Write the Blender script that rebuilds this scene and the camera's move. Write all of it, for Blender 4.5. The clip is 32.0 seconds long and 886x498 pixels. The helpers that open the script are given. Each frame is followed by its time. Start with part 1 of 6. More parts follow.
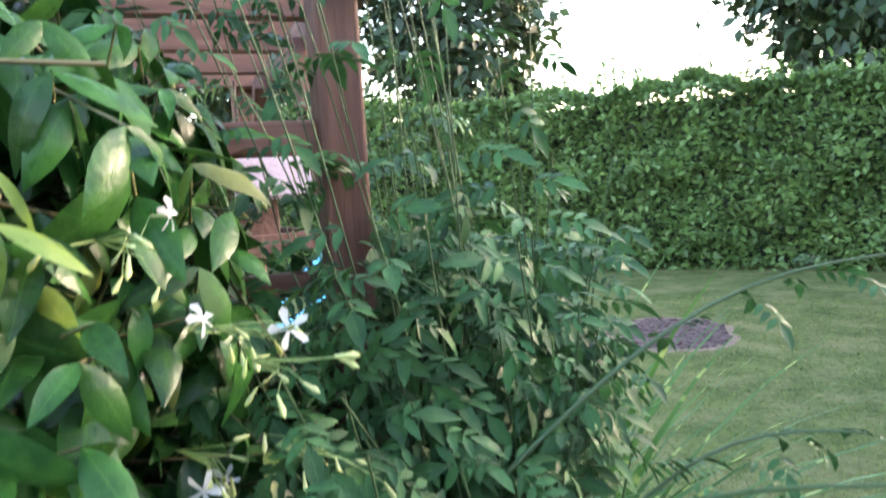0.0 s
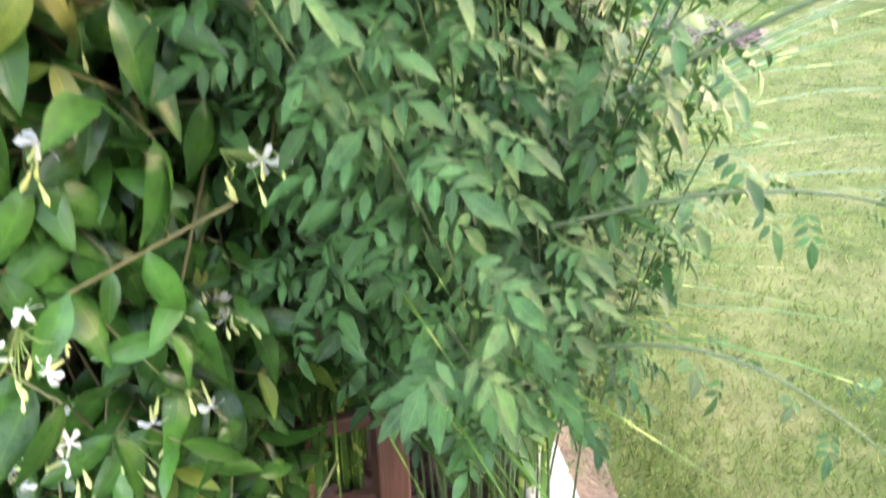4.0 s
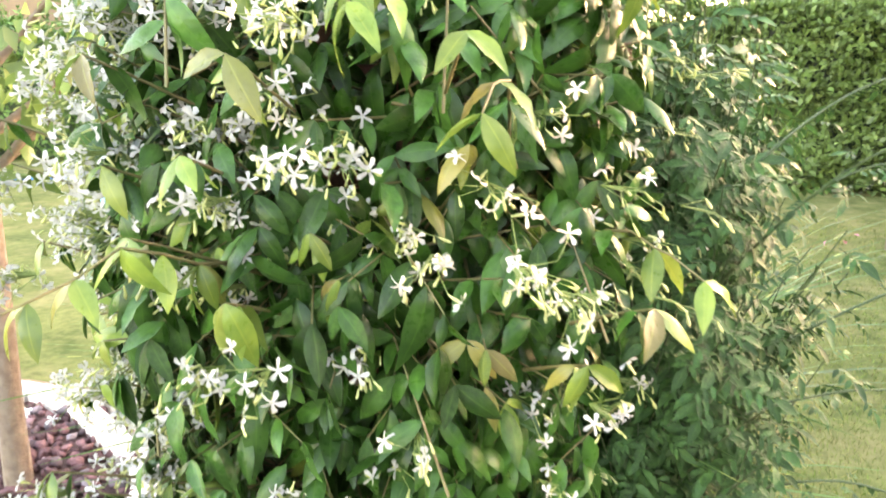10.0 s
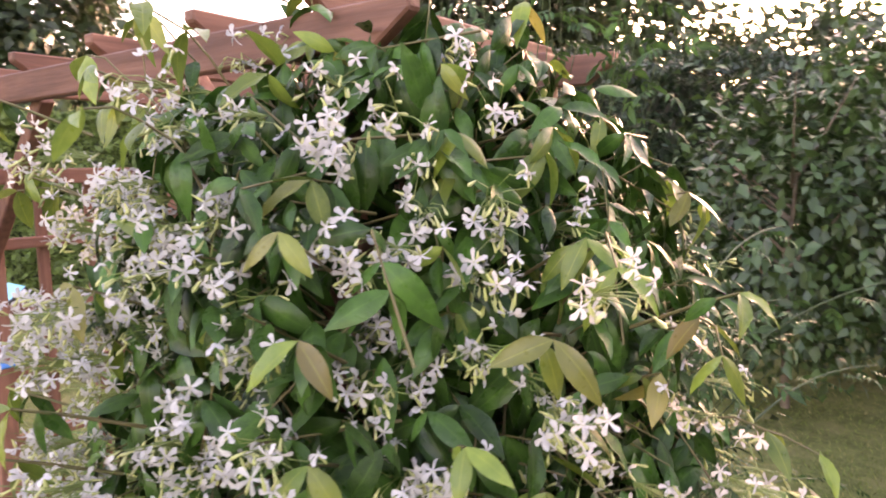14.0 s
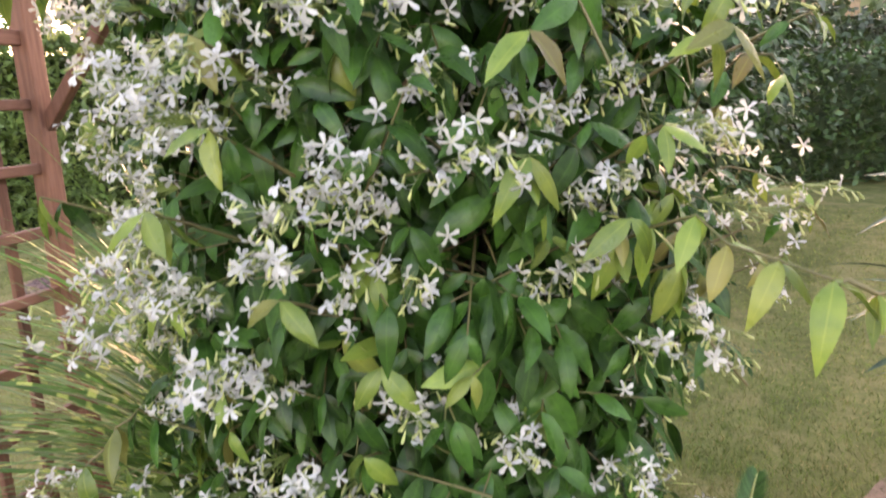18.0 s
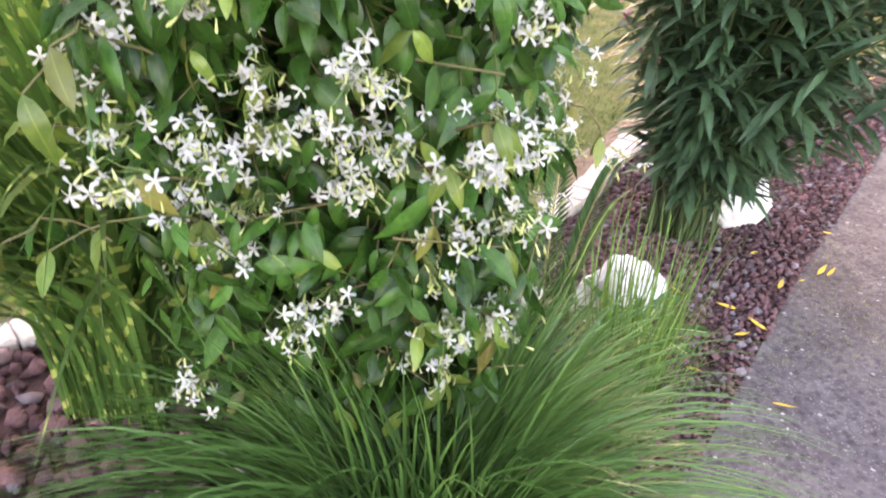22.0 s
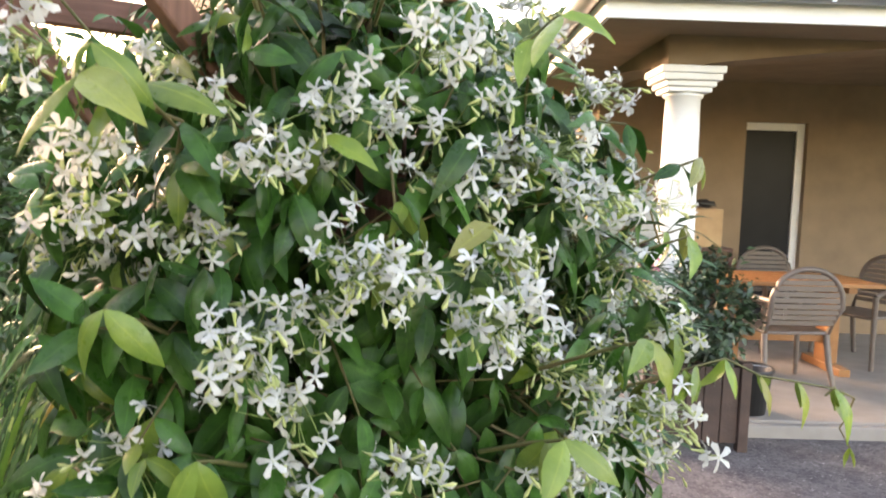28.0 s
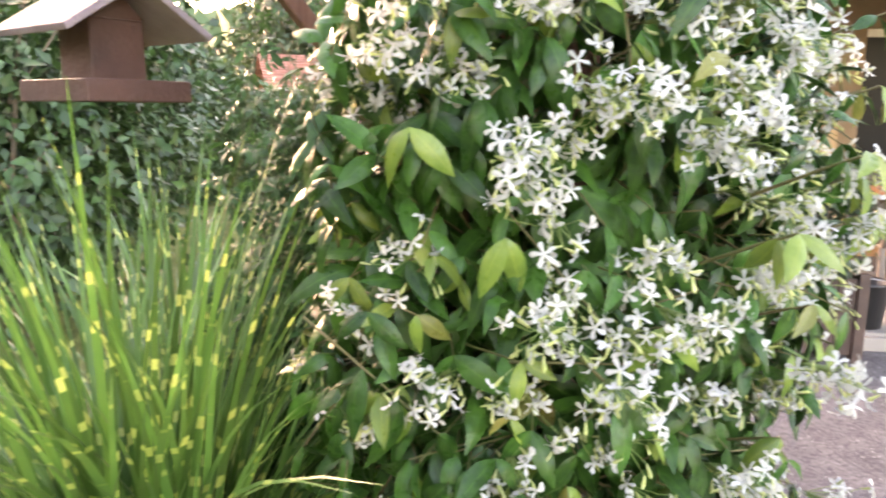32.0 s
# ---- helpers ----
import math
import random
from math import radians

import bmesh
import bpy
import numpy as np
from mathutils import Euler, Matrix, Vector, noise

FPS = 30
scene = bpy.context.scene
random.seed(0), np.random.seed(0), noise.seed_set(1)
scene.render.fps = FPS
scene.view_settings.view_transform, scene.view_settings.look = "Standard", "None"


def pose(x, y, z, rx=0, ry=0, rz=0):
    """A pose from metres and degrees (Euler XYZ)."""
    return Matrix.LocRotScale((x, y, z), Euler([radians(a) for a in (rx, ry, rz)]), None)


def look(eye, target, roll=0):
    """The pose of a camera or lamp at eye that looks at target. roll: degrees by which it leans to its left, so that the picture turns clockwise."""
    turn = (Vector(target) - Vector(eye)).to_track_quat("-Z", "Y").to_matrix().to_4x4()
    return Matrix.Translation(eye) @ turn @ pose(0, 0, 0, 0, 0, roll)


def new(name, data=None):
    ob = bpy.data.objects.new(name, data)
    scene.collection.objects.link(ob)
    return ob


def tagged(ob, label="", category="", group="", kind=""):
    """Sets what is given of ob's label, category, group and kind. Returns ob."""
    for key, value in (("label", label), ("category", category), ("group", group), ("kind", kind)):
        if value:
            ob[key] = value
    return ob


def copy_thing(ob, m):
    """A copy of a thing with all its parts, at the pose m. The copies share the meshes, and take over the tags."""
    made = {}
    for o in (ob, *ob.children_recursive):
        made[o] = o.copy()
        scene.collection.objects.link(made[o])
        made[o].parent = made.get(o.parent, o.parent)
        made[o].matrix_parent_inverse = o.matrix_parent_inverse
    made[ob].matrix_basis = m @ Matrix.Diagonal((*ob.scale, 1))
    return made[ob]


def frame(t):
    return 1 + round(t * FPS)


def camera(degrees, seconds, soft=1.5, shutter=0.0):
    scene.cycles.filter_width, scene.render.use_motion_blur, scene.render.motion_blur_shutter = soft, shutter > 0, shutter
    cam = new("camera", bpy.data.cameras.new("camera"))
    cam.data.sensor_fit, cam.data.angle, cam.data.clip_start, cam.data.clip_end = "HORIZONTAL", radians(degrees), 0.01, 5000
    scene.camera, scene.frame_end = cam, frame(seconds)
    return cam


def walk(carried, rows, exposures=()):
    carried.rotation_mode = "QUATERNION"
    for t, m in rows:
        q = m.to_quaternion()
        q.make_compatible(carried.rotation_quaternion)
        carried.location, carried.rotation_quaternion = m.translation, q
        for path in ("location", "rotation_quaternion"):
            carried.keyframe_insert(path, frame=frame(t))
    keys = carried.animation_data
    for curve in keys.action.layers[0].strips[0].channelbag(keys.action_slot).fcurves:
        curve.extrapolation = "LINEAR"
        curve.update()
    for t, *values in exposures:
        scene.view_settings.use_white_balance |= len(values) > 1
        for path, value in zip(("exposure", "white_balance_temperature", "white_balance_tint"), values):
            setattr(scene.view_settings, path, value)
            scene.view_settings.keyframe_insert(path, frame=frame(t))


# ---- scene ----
cam = camera(62.0, 32.0, soft=1.9, shutter=0.5)
PATH = [
    (0, (-0.068, -0.058, 1.564), (-0.091, 1.929, 1.338), -3.2),
    (0.5, (-0.078, -0.077, 1.519), (-0.073, 1.902, 1.229), -2.7),
    (1, (-0.078, -0.082, 1.485), (-0.069, 1.883, 1.113), -3.5),
    (1.5, (-0.078, -0.092, 1.454), (-0.039, 1.854, 0.991), -4.6),
    (2, (-0.078, -0.098, 1.407), (-0.144, 1.836, 0.904), -5.0),
    (2.5, (-0.071, -0.096, 1.362), (-0.099, 1.803, 0.736), -3.2),
    (3, (-0.060, -0.097, 1.323), (-0.128, 1.762, 0.588), -4.1),
    (3.5, (-0.058, -0.093, 1.287), (-0.150, 1.730, 0.470), -2.3),
    (5.5, (-0.155, -0.141, 1.046), (-0.199, 1.512, -0.080), 2.5),
    (6, (-0.245, -0.198, 1.056), (-0.391, 1.455, -0.059), 2.1),
    (6.5, (-0.321, -0.252, 1.073), (-0.593, 1.411, -0.004), 0.2),
    (7, (-0.329, -0.296, 1.120), (-0.656, 1.422, 0.151), 1.4),
    (7.5, (-0.308, -0.366, 1.198), (-0.574, 1.383, 0.265), 2.4),
    (8, (-0.327, -0.425, 1.274), (-0.572, 1.384, 0.457), 5.1),
    (8.5, (-0.369, -0.456, 1.326), (-0.507, 1.403, 0.600), 5.1),
    (9, (-0.463, -0.514, 1.376), (-0.405, 1.387, 0.757), 1.9),
    (9.5, (-0.520, -0.550, 1.422), (-0.371, 1.367, 0.869), 0.1),
    (10, (-0.560, -0.521, 1.446), (-0.403, 1.419, 0.990), 0.8),
    (10.5, (-0.603, -0.448, 1.456), (-0.349, 1.487, 1.018), 1.3),
    (11, (-0.659, -0.437, 1.485), (-0.319, 1.498, 1.113), 0.8),
    (11.5, (-0.766, -0.438, 1.502), (-0.295, 1.476, 1.165), 0.2),
    (12, (-0.860, -0.451, 1.523), (-0.185, 1.407, 1.212), -2.0),
    (12.5, (-0.930, -0.433, 1.536), (-0.156, 1.387, 1.245), -0.3),
    (13, (-0.969, -0.362, 1.550), (-0.108, 1.425, 1.294), -0.6),
    (13.5, (-1.006, -0.328, 1.583), (-0.005, 1.390, 1.372), 0.1),
    (14, (-1.082, -0.305, 1.599), (0.016, 1.352, 1.383), -1.1),
    (14.5, (-1.208, -0.297, 1.602), (0.076, 1.219, 1.373), -1.8),
    (16.5, (-1.350, -0.079, 1.513), (0.177, 1.205, 1.371), -2.3),
    (17, (-1.379, -0.086, 1.477), (0.178, 1.147, 1.242), -2.5),
    (17.5, (-1.403, -0.080, 1.448), (0.143, 1.145, 1.116), -3.7),
    (18, (-1.437, -0.080, 1.407), (0.127, 1.101, 1.011), -3.1),
    (18.5, (-1.476, -0.065, 1.365), (0.102, 1.072, 0.899), -2.8),
    (19, (-1.495, -0.032, 1.326), (0.117, 1.012, 0.766), -1.4),
    (19.5, (-1.499, 0.024, 1.278), (0.132, 0.953, 0.589), -2.6),
    (20, (-1.514, 0.064, 1.248), (0.129, 0.862, 0.434), -1.8),
    (20.5, (-1.531, 0.099, 1.220), (0.089, 0.809, 0.286), -1.0),
    (21, (-1.571, 0.140, 1.188), (0.049, 0.727, 0.173), -1.0),
    (21.5, (-1.635, 0.203, 1.182), (0.039, 0.635, 0.177), 0.1),
    (22, (-1.685, 0.273, 1.219), (0.051, 0.514, 0.256), 1.9),
    (22.5, (-1.667, 0.346, 1.232), (0.099, 0.550, 0.317), 1.1),
    (23, (-1.637, 0.410, 1.249), (0.147, 0.598, 0.364), 1.0),
    (23.5, (-1.623, 0.462, 1.278), (0.207, 0.576, 0.480), 3.2),
    (24, (-1.637, 0.545, 1.320), (0.221, 0.507, 0.578), 2.6),
    (24.5, (-1.665, 0.606, 1.352), (0.221, 0.409, 0.716), 4.4),
    (26.5, (-1.665, 0.693, 1.455), (0.253, 0.288, 1.061), 2.4),
    (27, (-1.580, 0.731, 1.463), (0.343, 0.295, 1.124), 1.7),
    (27.5, (-1.554, 0.770, 1.488), (0.347, 0.188, 1.272), 2.1),
    (28, (-1.549, 0.820, 1.516), (0.311, 0.108, 1.336), 1.7),
    (28.5, (-1.550, 0.838, 1.547), (0.294, 0.075, 1.411), 0.8),
    (29, (-1.560, 0.849, 1.571), (0.290, 0.100, 1.437), -0.8),
    (29.5, (-1.573, 0.857, 1.584), (0.268, 0.082, 1.499), -0.8),
    (30, (-1.585, 0.891, 1.571), (0.274, 0.162, 1.452), -1.3),
    (30.5, (-1.579, 0.914, 1.527), (0.256, 0.136, 1.354), 0.0),
    (31, (-1.596, 0.938, 1.495), (0.250, 0.198, 1.291), -0.0),
    (31.5, (-1.615, 0.971, 1.450), (0.245, 0.326, 1.097), 0.3),
    (32, (-1.621, 1.005, 1.429), (0.281, 0.512, 1.056), 0.5),
]
EXPOSURES = [(0, 3.75, 6500, 20), (1.2, 4.8, 6900, 20), (2.2, 4.95, 7000, 22), (3.5, 5.1, 8200, 27), (6, 4.85, 7700, 9), (7, 4.75, 8200, 18), (9, 4.75, 9300, 29), (10.5, 4.5, 9500, 27), (12, 4.05, 9500, 40), (13, 4.0, 9300, 46), (14.5, 3.35, 8900, 54), (17, 2.9, 8250, 52), (18, 3.65, 8900, 39), (19, 3.85, 8500, 41), (20, 4.1, 8700, 39), (21, 3.9, 8700, 38), (22, 4.2, 8600, 39), (23, 4.4, 8600, 40), (24, 4.45, 9000, 37), (26.5, 3.72, 9200, 25), (28, 3.68, 8800, 28), (29, 3.55, 8500, 30), (31, 3.8, 8800, 28), (32, 4.3, 8900, 34)]
walk(cam, [(t, look(eye, target, roll)) for t, eye, target, roll in PATH], EXPOSURES)

# ---- sky and sun: low evening sun behind the trees ----
SUN_AZ, SUN_EL = 65.0, 11.0
world = bpy.data.worlds.new("sky")
scene.world = world
world.use_nodes = True
wn = world.node_tree
sky = wn.nodes.new("ShaderNodeTexSky")
sky.sky_type = "NISHITA"
sky.sun_disc = False
sky.sun_elevation, sky.sun_rotation = radians(SUN_EL), radians(SUN_AZ)
sky.dust_density, sky.air_density, sky.ozone_density = 2.0, 1.0, 1.0
wn.links.new(sky.outputs[0], wn.nodes["Background"].inputs[0])
wn.nodes["Background"].inputs[1].default_value = 0.15
sun = bpy.data.lights.new("sun", "SUN")
sun.energy, sun.angle, sun.color = 0.80, radians(8.0), (1.0, 0.86, 0.68)
sun_ob = new("sun", sun)
sun_dir = Vector((math.sin(radians(SUN_AZ)) * math.cos(radians(SUN_EL)), math.cos(radians(SUN_AZ)) * math.cos(radians(SUN_EL)), math.sin(radians(SUN_EL))))
sun_ob.matrix_world = look(sun_dir * 50, (0, 0, 0))
rng = np.random.default_rng(7)


# ---- materials ----
def mat(name, c1, c2, rough=0.6, scale=20.0, detail=4.0, bump=0.0, bump_scale=None, metal=0.0, spread=0.0, translucent=0.0, c3=None, spec=0.5, stain=0.0):
    """Two colours mixed by noise at two scales; spread: variation from piece to piece; c3: a third colour for some of the pieces."""
    m = bpy.data.materials.new(name)
    m.use_nodes = True
    t = m.node_tree
    N, L = t.nodes, t.links
    b = N["Principled BSDF"]
    co = N.new("ShaderNodeTexCoord")
    n1 = N.new("ShaderNodeTexNoise")
    n1.inputs["Scale"].default_value, n1.inputs["Detail"].default_value = scale, detail
    n2 = N.new("ShaderNodeTexNoise")
    n2.inputs["Scale"].default_value, n2.inputs["Detail"].default_value = scale / 9, 2.0
    for n in (n1, n2):
        L.new(co.outputs["Object"], n.inputs["Vector"])
    add = N.new("ShaderNodeMath")
    add.operation = "ADD"
    L.new(n1.outputs["Fac"], add.inputs[0])
    L.new(n2.outputs["Fac"], add.inputs[1])
    last = add.outputs[0]
    ramp = N.new("ShaderNodeMapRange")
    ramp.inputs["From Min"].default_value, ramp.inputs["From Max"].default_value = 0.7, 1.3
    L.new(last, ramp.inputs["Value"])
    mix = N.new("ShaderNodeMix")
    mix.data_type = "RGBA"
    mix.inputs[6].default_value, mix.inputs[7].default_value = (*c1, 1), (*c2, 1)
    L.new(ramp.outputs[0], mix.inputs[0])
    col = mix.outputs[2]
    if spread or c3:
        oi, ge = N.new("ShaderNodeObjectInfo"), N.new("ShaderNodeNewGeometry")
        su = N.new("ShaderNodeMath")
        su.operation = "ADD"
        L.new(oi.outputs["Random"], su.inputs[0])
        L.new(ge.outputs["Random Per Island"], su.inputs[1])
        fr = N.new("ShaderNodeMath")
        fr.operation = "FRACT"
        L.new(su.outputs[0], fr.inputs[0])
        if c3:
            gt = N.new("ShaderNodeMapRange")
            gt.inputs["From Min"].default_value, gt.inputs["From Max"].default_value = 0.72, 1.0
            L.new(fr.outputs[0], gt.inputs["Value"])
            mx = N.new("ShaderNodeMix")
            mx.data_type = "RGBA"
            mx.inputs[7].default_value = (*c3, 1)
            L.new(gt.outputs[0], mx.inputs[0])
            L.new(col, mx.inputs[6])
            col = mx.outputs[2]
        fr2 = N.new("ShaderNodeMath")
        fr2.operation = "MULTIPLY"
        fr2.inputs[1].default_value = 7.13
        L.new(fr.outputs[0], fr2.inputs[0])
        fr3 = N.new("ShaderNodeMath")
        fr3.operation = "FRACT"
        L.new(fr2.outputs[0], fr3.inputs[0])
        vr = N.new("ShaderNodeMapRange")
        vr.inputs["To Min"].default_value, vr.inputs["To Max"].default_value = 1 - spread, 1 + spread
        L.new(fr3.outputs[0], vr.inputs["Value"])
        hs = N.new("ShaderNodeHueSaturation")
        L.new(vr.outputs[0], hs.inputs["Value"])
        L.new(col, hs.inputs["Color"])
        col = hs.outputs["Color"]
    L.new(col, b.inputs["Base Color"])
    b.inputs["Roughness"].default_value = rough
    b.inputs["Metallic"].default_value = metal
    b.inputs["Specular IOR Level"].default_value = spec
    if bump:
        n3 = N.new("ShaderNodeTexNoise")
        n3.inputs["Scale"].default_value, n3.inputs["Detail"].default_value = bump_scale or scale * 2, 5.0
        L.new(co.outputs["Object"], n3.inputs["Vector"])
        bp = N.new("ShaderNodeBump")
        bp.inputs["Strength"].default_value, bp.inputs["Distance"].default_value = bump, 0.01
        L.new(n3.outputs["Fac"], bp.inputs["Height"])
        L.new(bp.outputs[0], b.inputs["Normal"])
    if translucent:
        tr = N.new("ShaderNodeBsdfTranslucent")
        L.new(col, tr.inputs["Color"])
        ms = N.new("ShaderNodeMixShader")
        ms.inputs[0].default_value = translucent
        L.new(b.outputs[0], ms.inputs[1])
        L.new(tr.outputs[0], ms.inputs[2])
        L.new(ms.outputs[0], N["Material Output"].inputs["Surface"])
    return m


def leaf_mat(name, c1, c2, rough=0.35, spread=0.3, translucent=0.3, c3=None, vein=0.35, spec=0.45):
    """A leaf: paler midrib along its UV centre line, side veins as relief."""
    m = mat(name, c1, c2, rough, 60.0, 3.0, 0.0, None, 0.0, spread, translucent, c3, spec)
    t = m.node_tree
    N, L = t.nodes, t.links
    uv = N.new("ShaderNodeUVMap")
    sp = N.new("ShaderNodeSeparateXYZ")
    L.new(uv.outputs[0], sp.inputs[0])
    ab = N.new("ShaderNodeMath")
    ab.operation = "SUBTRACT"
    ab.inputs[1].default_value = 0.5
    L.new(sp.outputs[0], ab.inputs[0])
    ab2 = N.new("ShaderNodeMath")
    ab2.operation = "ABSOLUTE"
    L.new(ab.outputs[0], ab2.inputs[0])
    rib = N.new("ShaderNodeMapRange")
    rib.inputs["From Min"].default_value, rib.inputs["From Max"].default_value = 0.0, 0.055
    rib.inputs["To Min"].default_value, rib.inputs["To Max"].default_value = vein, 0.0
    L.new(ab2.outputs[0], rib.inputs["Value"])
    mx = N.new("ShaderNodeMix")
    mx.data_type = "RGBA"
    mx.inputs[7].default_value = (min(1, c2[0] * 2.6), min(1, c2[1] * 2.0), min(1, c2[2] * 2.0), 1)
    b = N["Principled BSDF"]
    src = b.inputs["Base Color"].links[0].from_socket
    L.new(rib.outputs[0], mx.inputs[0])
    L.new(src, mx.inputs[6])
    L.new(mx.outputs[2], b.inputs["Base Color"])
    wave = N.new("ShaderNodeMath")
    wave.operation = "MULTIPLY_ADD"
    wave.inputs[1].default_value = -0.9
    L.new(ab2.outputs[0], wave.inputs[0])
    L.new(sp.outputs[1], wave.inputs[2])
    si = N.new("ShaderNodeMath")
    si.operation = "MULTIPLY"
    si.inputs[1].default_value = 60.0
    L.new(wave.outputs[0], si.inputs[0])
    sn = N.new("ShaderNodeMath")
    sn.operation = "SINE"
    L.new(si.outputs[0], sn.inputs[0])
    bp = N.new("ShaderNodeBump")
    bp.inputs["Strength"].default_value, bp.inputs["Distance"].default_value = 0.025, 0.001
    L.new(sn.outputs[0], bp.inputs["Height"])
    un, co = N.new("ShaderNodeTexNoise"), N.new("ShaderNodeTexCoord")
    un.inputs["Scale"].default_value, un.inputs["Detail"].default_value = 95.0, 3.0
    L.new(co.outputs["Object"], un.inputs["Vector"])
    b2 = N.new("ShaderNodeBump")
    b2.inputs["Strength"].default_value, b2.inputs["Distance"].default_value = 0.35, 0.004
    L.new(un.outputs["Fac"], b2.inputs["Height"])
    L.new(bp.outputs[0], b2.inputs["Normal"])
    L.new(b2.outputs[0], b.inputs["Normal"])
    ro = N.new("ShaderNodeMapRange")
    ro.inputs["From Min"].default_value, ro.inputs["From Max"].default_value = 0.3, 0.7
    ro.inputs["To Min"].default_value, ro.inputs["To Max"].default_value = rough * 0.85, rough * 1.5
    L.new(un.outputs["Fac"], ro.inputs["Value"])
    L.new(ro.outputs[0], b.inputs["Roughness"])
    return m


def blotches(m, scale, lo, hi, colour, amount=0.7):
    """Ragged patches of another colour, by noise of its own."""
    t = m.node_tree
    N, L = t.nodes, t.links
    b = N["Principled BSDF"]
    src = b.inputs["Base Color"].links[0].from_socket
    co, no = N.new("ShaderNodeTexCoord"), N.new("ShaderNodeTexNoise")
    no.inputs["Scale"].default_value, no.inputs["Detail"].default_value, no.inputs["Roughness"].default_value = scale, 7.0, 0.65
    L.new(co.outputs["Object"], no.inputs["Vector"])
    mr = N.new("ShaderNodeMapRange")
    mr.inputs["From Min"].default_value, mr.inputs["From Max"].default_value, mr.inputs["To Max"].default_value = lo, hi, amount
    L.new(no.outputs["Fac"], mr.inputs["Value"])
    mx = N.new("ShaderNodeMix")
    mx.data_type = "RGBA"
    mx.inputs[7].default_value = (*colour, 1)
    L.new(mr.outputs[0], mx.inputs[0])
    L.new(src, mx.inputs[6])
    L.new(mx.outputs[2], b.inputs["Base Color"])
    for n in N:
        if n.type == "BSDF_TRANSLUCENT":
            L.new(mx.outputs[2], n.inputs["Color"])


def grained(name, axis, *colours):
    """Timber whose grain runs along one axis."""
    m = mat(name, *colours, 0.6, 95.0, 4.0, 0.16, 170.0, 0, 0.18, 0, None, 0.3)
    N, L = m.node_tree.nodes, m.node_tree.links
    co = next(n for n in N if n.type == "TEX_COORD")
    mp = N.new("ShaderNodeMapping")
    mp.inputs["Scale"].default_value = [0.07 if i == axis else 1.0 for i in range(3)]
    L.new(co.outputs["Object"], mp.inputs["Vector"])
    for n in N:
        if n.type == "TEX_NOISE":
            L.new(mp.outputs[0], n.inputs["Vector"])
    return m


M_LEAF = leaf_mat("jasmine_leaf", (0.010, 0.046, 0.009), (0.036, 0.116, 0.019), 0.28, 0.45, 0.10, None, 0.24, 0.26)
M_YOUNG = leaf_mat("young_leaf", (0.085, 0.165, 0.028), (0.18, 0.26, 0.045), 0.30, 0.35, 0.30, (0.20, 0.17, 0.05), 0.25)
M_PINNATE = leaf_mat("shrub_leaf", (0.015, 0.056, 0.018), (0.046, 0.125, 0.036), 0.45, 0.4, 0.18, None, 0.3, 0.25)
M_HEDGE = mat("hedge_leaf", (0.085, 0.16, 0.042), (0.18, 0.28, 0.085), 0.45, 3.0, 3.0, 0, None, 0, 0.35, 0.35)
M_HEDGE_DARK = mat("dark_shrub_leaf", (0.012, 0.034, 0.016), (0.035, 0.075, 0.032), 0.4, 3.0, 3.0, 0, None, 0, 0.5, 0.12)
M_SHRUB = mat("green_shrub_leaf", (0.019, 0.055, 0.016), (0.048, 0.108, 0.029), 0.4, 2.0, 3.0, 0, None, 0, 0.45, 0.15)
M_TREE = mat("tree_leaf", (0.020, 0.044, 0.017), (0.048, 0.088, 0.034), 0.5, 1.0, 3.0, 0, None, 0, 0.5, 0.22)
M_CONIFER = mat("conifer_leaf", (0.05, 0.14, 0.03), (0.10, 0.22, 0.05), 0.5, 4.0, 3.0, 0, None, 0, 0.4, 0.25)
M_OLEANDER = leaf_mat("oleander_leaf", (0.022, 0.064, 0.030), (0.058, 0.128, 0.060), 0.38, 0.3, 0.10, None, 0.3, 0.42)
M_CYCAD = leaf_mat("cycad_leaf", (0.03, 0.10, 0.03), (0.065, 0.17, 0.045), 0.35, 0.3, 0.2)
M_GRASS = mat("ornamental_grass_blade", (0.04, 0.13, 0.03), (0.11, 0.24, 0.06), 0.45, 6.0, 3.0, 0, None, 0, 0.4, 0.3)
M_REED = mat("reed_blade", (0.07, 0.18, 0.035), (0.16, 0.30, 0.07), 0.45, 6.0, 3.0, 0, None, 0, 0.4, 0.3)
M_PETAL = mat("white_petal", (0.50, 0.50, 0.48), (0.64, 0.64, 0.62), 0.6, 90.0, 2.0, 0, None, 0, 0.06, 0.35)
M_BUD = mat("yellow_green_bud", (0.40, 0.46, 0.14), (0.58, 0.60, 0.30), 0.5, 60.0, 2.0, 0, None, 0, 0.2, 0.3)
M_STEM = mat("green_stem", (0.09, 0.10, 0.03), (0.15, 0.11, 0.05), 0.6, 40.0)
M_STALK = mat("pale_green_stalk", (0.12, 0.20, 0.05), (0.20, 0.27, 0.08), 0.5, 60.0)
M_CANE = mat("dark_green_cane", (0.035, 0.08, 0.03), (0.07, 0.10, 0.04), 0.5, 40.0)
M_BARK = mat("grey_brown_bark", (0.12, 0.085, 0.06), (0.25, 0.20, 0.15), 0.85, 25.0, 5.0, 0.8, 60.0)
M_WOODS = [grained("stained_timber_" + "xyz"[k], k, (0.115, 0.050, 0.034), (0.27, 0.125, 0.085)) for k in range(3)]
for m in M_WOODS:
    blotches(m, 5.0, 0.50, 0.72, (0.10, 0.05, 0.038), 0.7)
M_WOOD = M_WOODS[2]
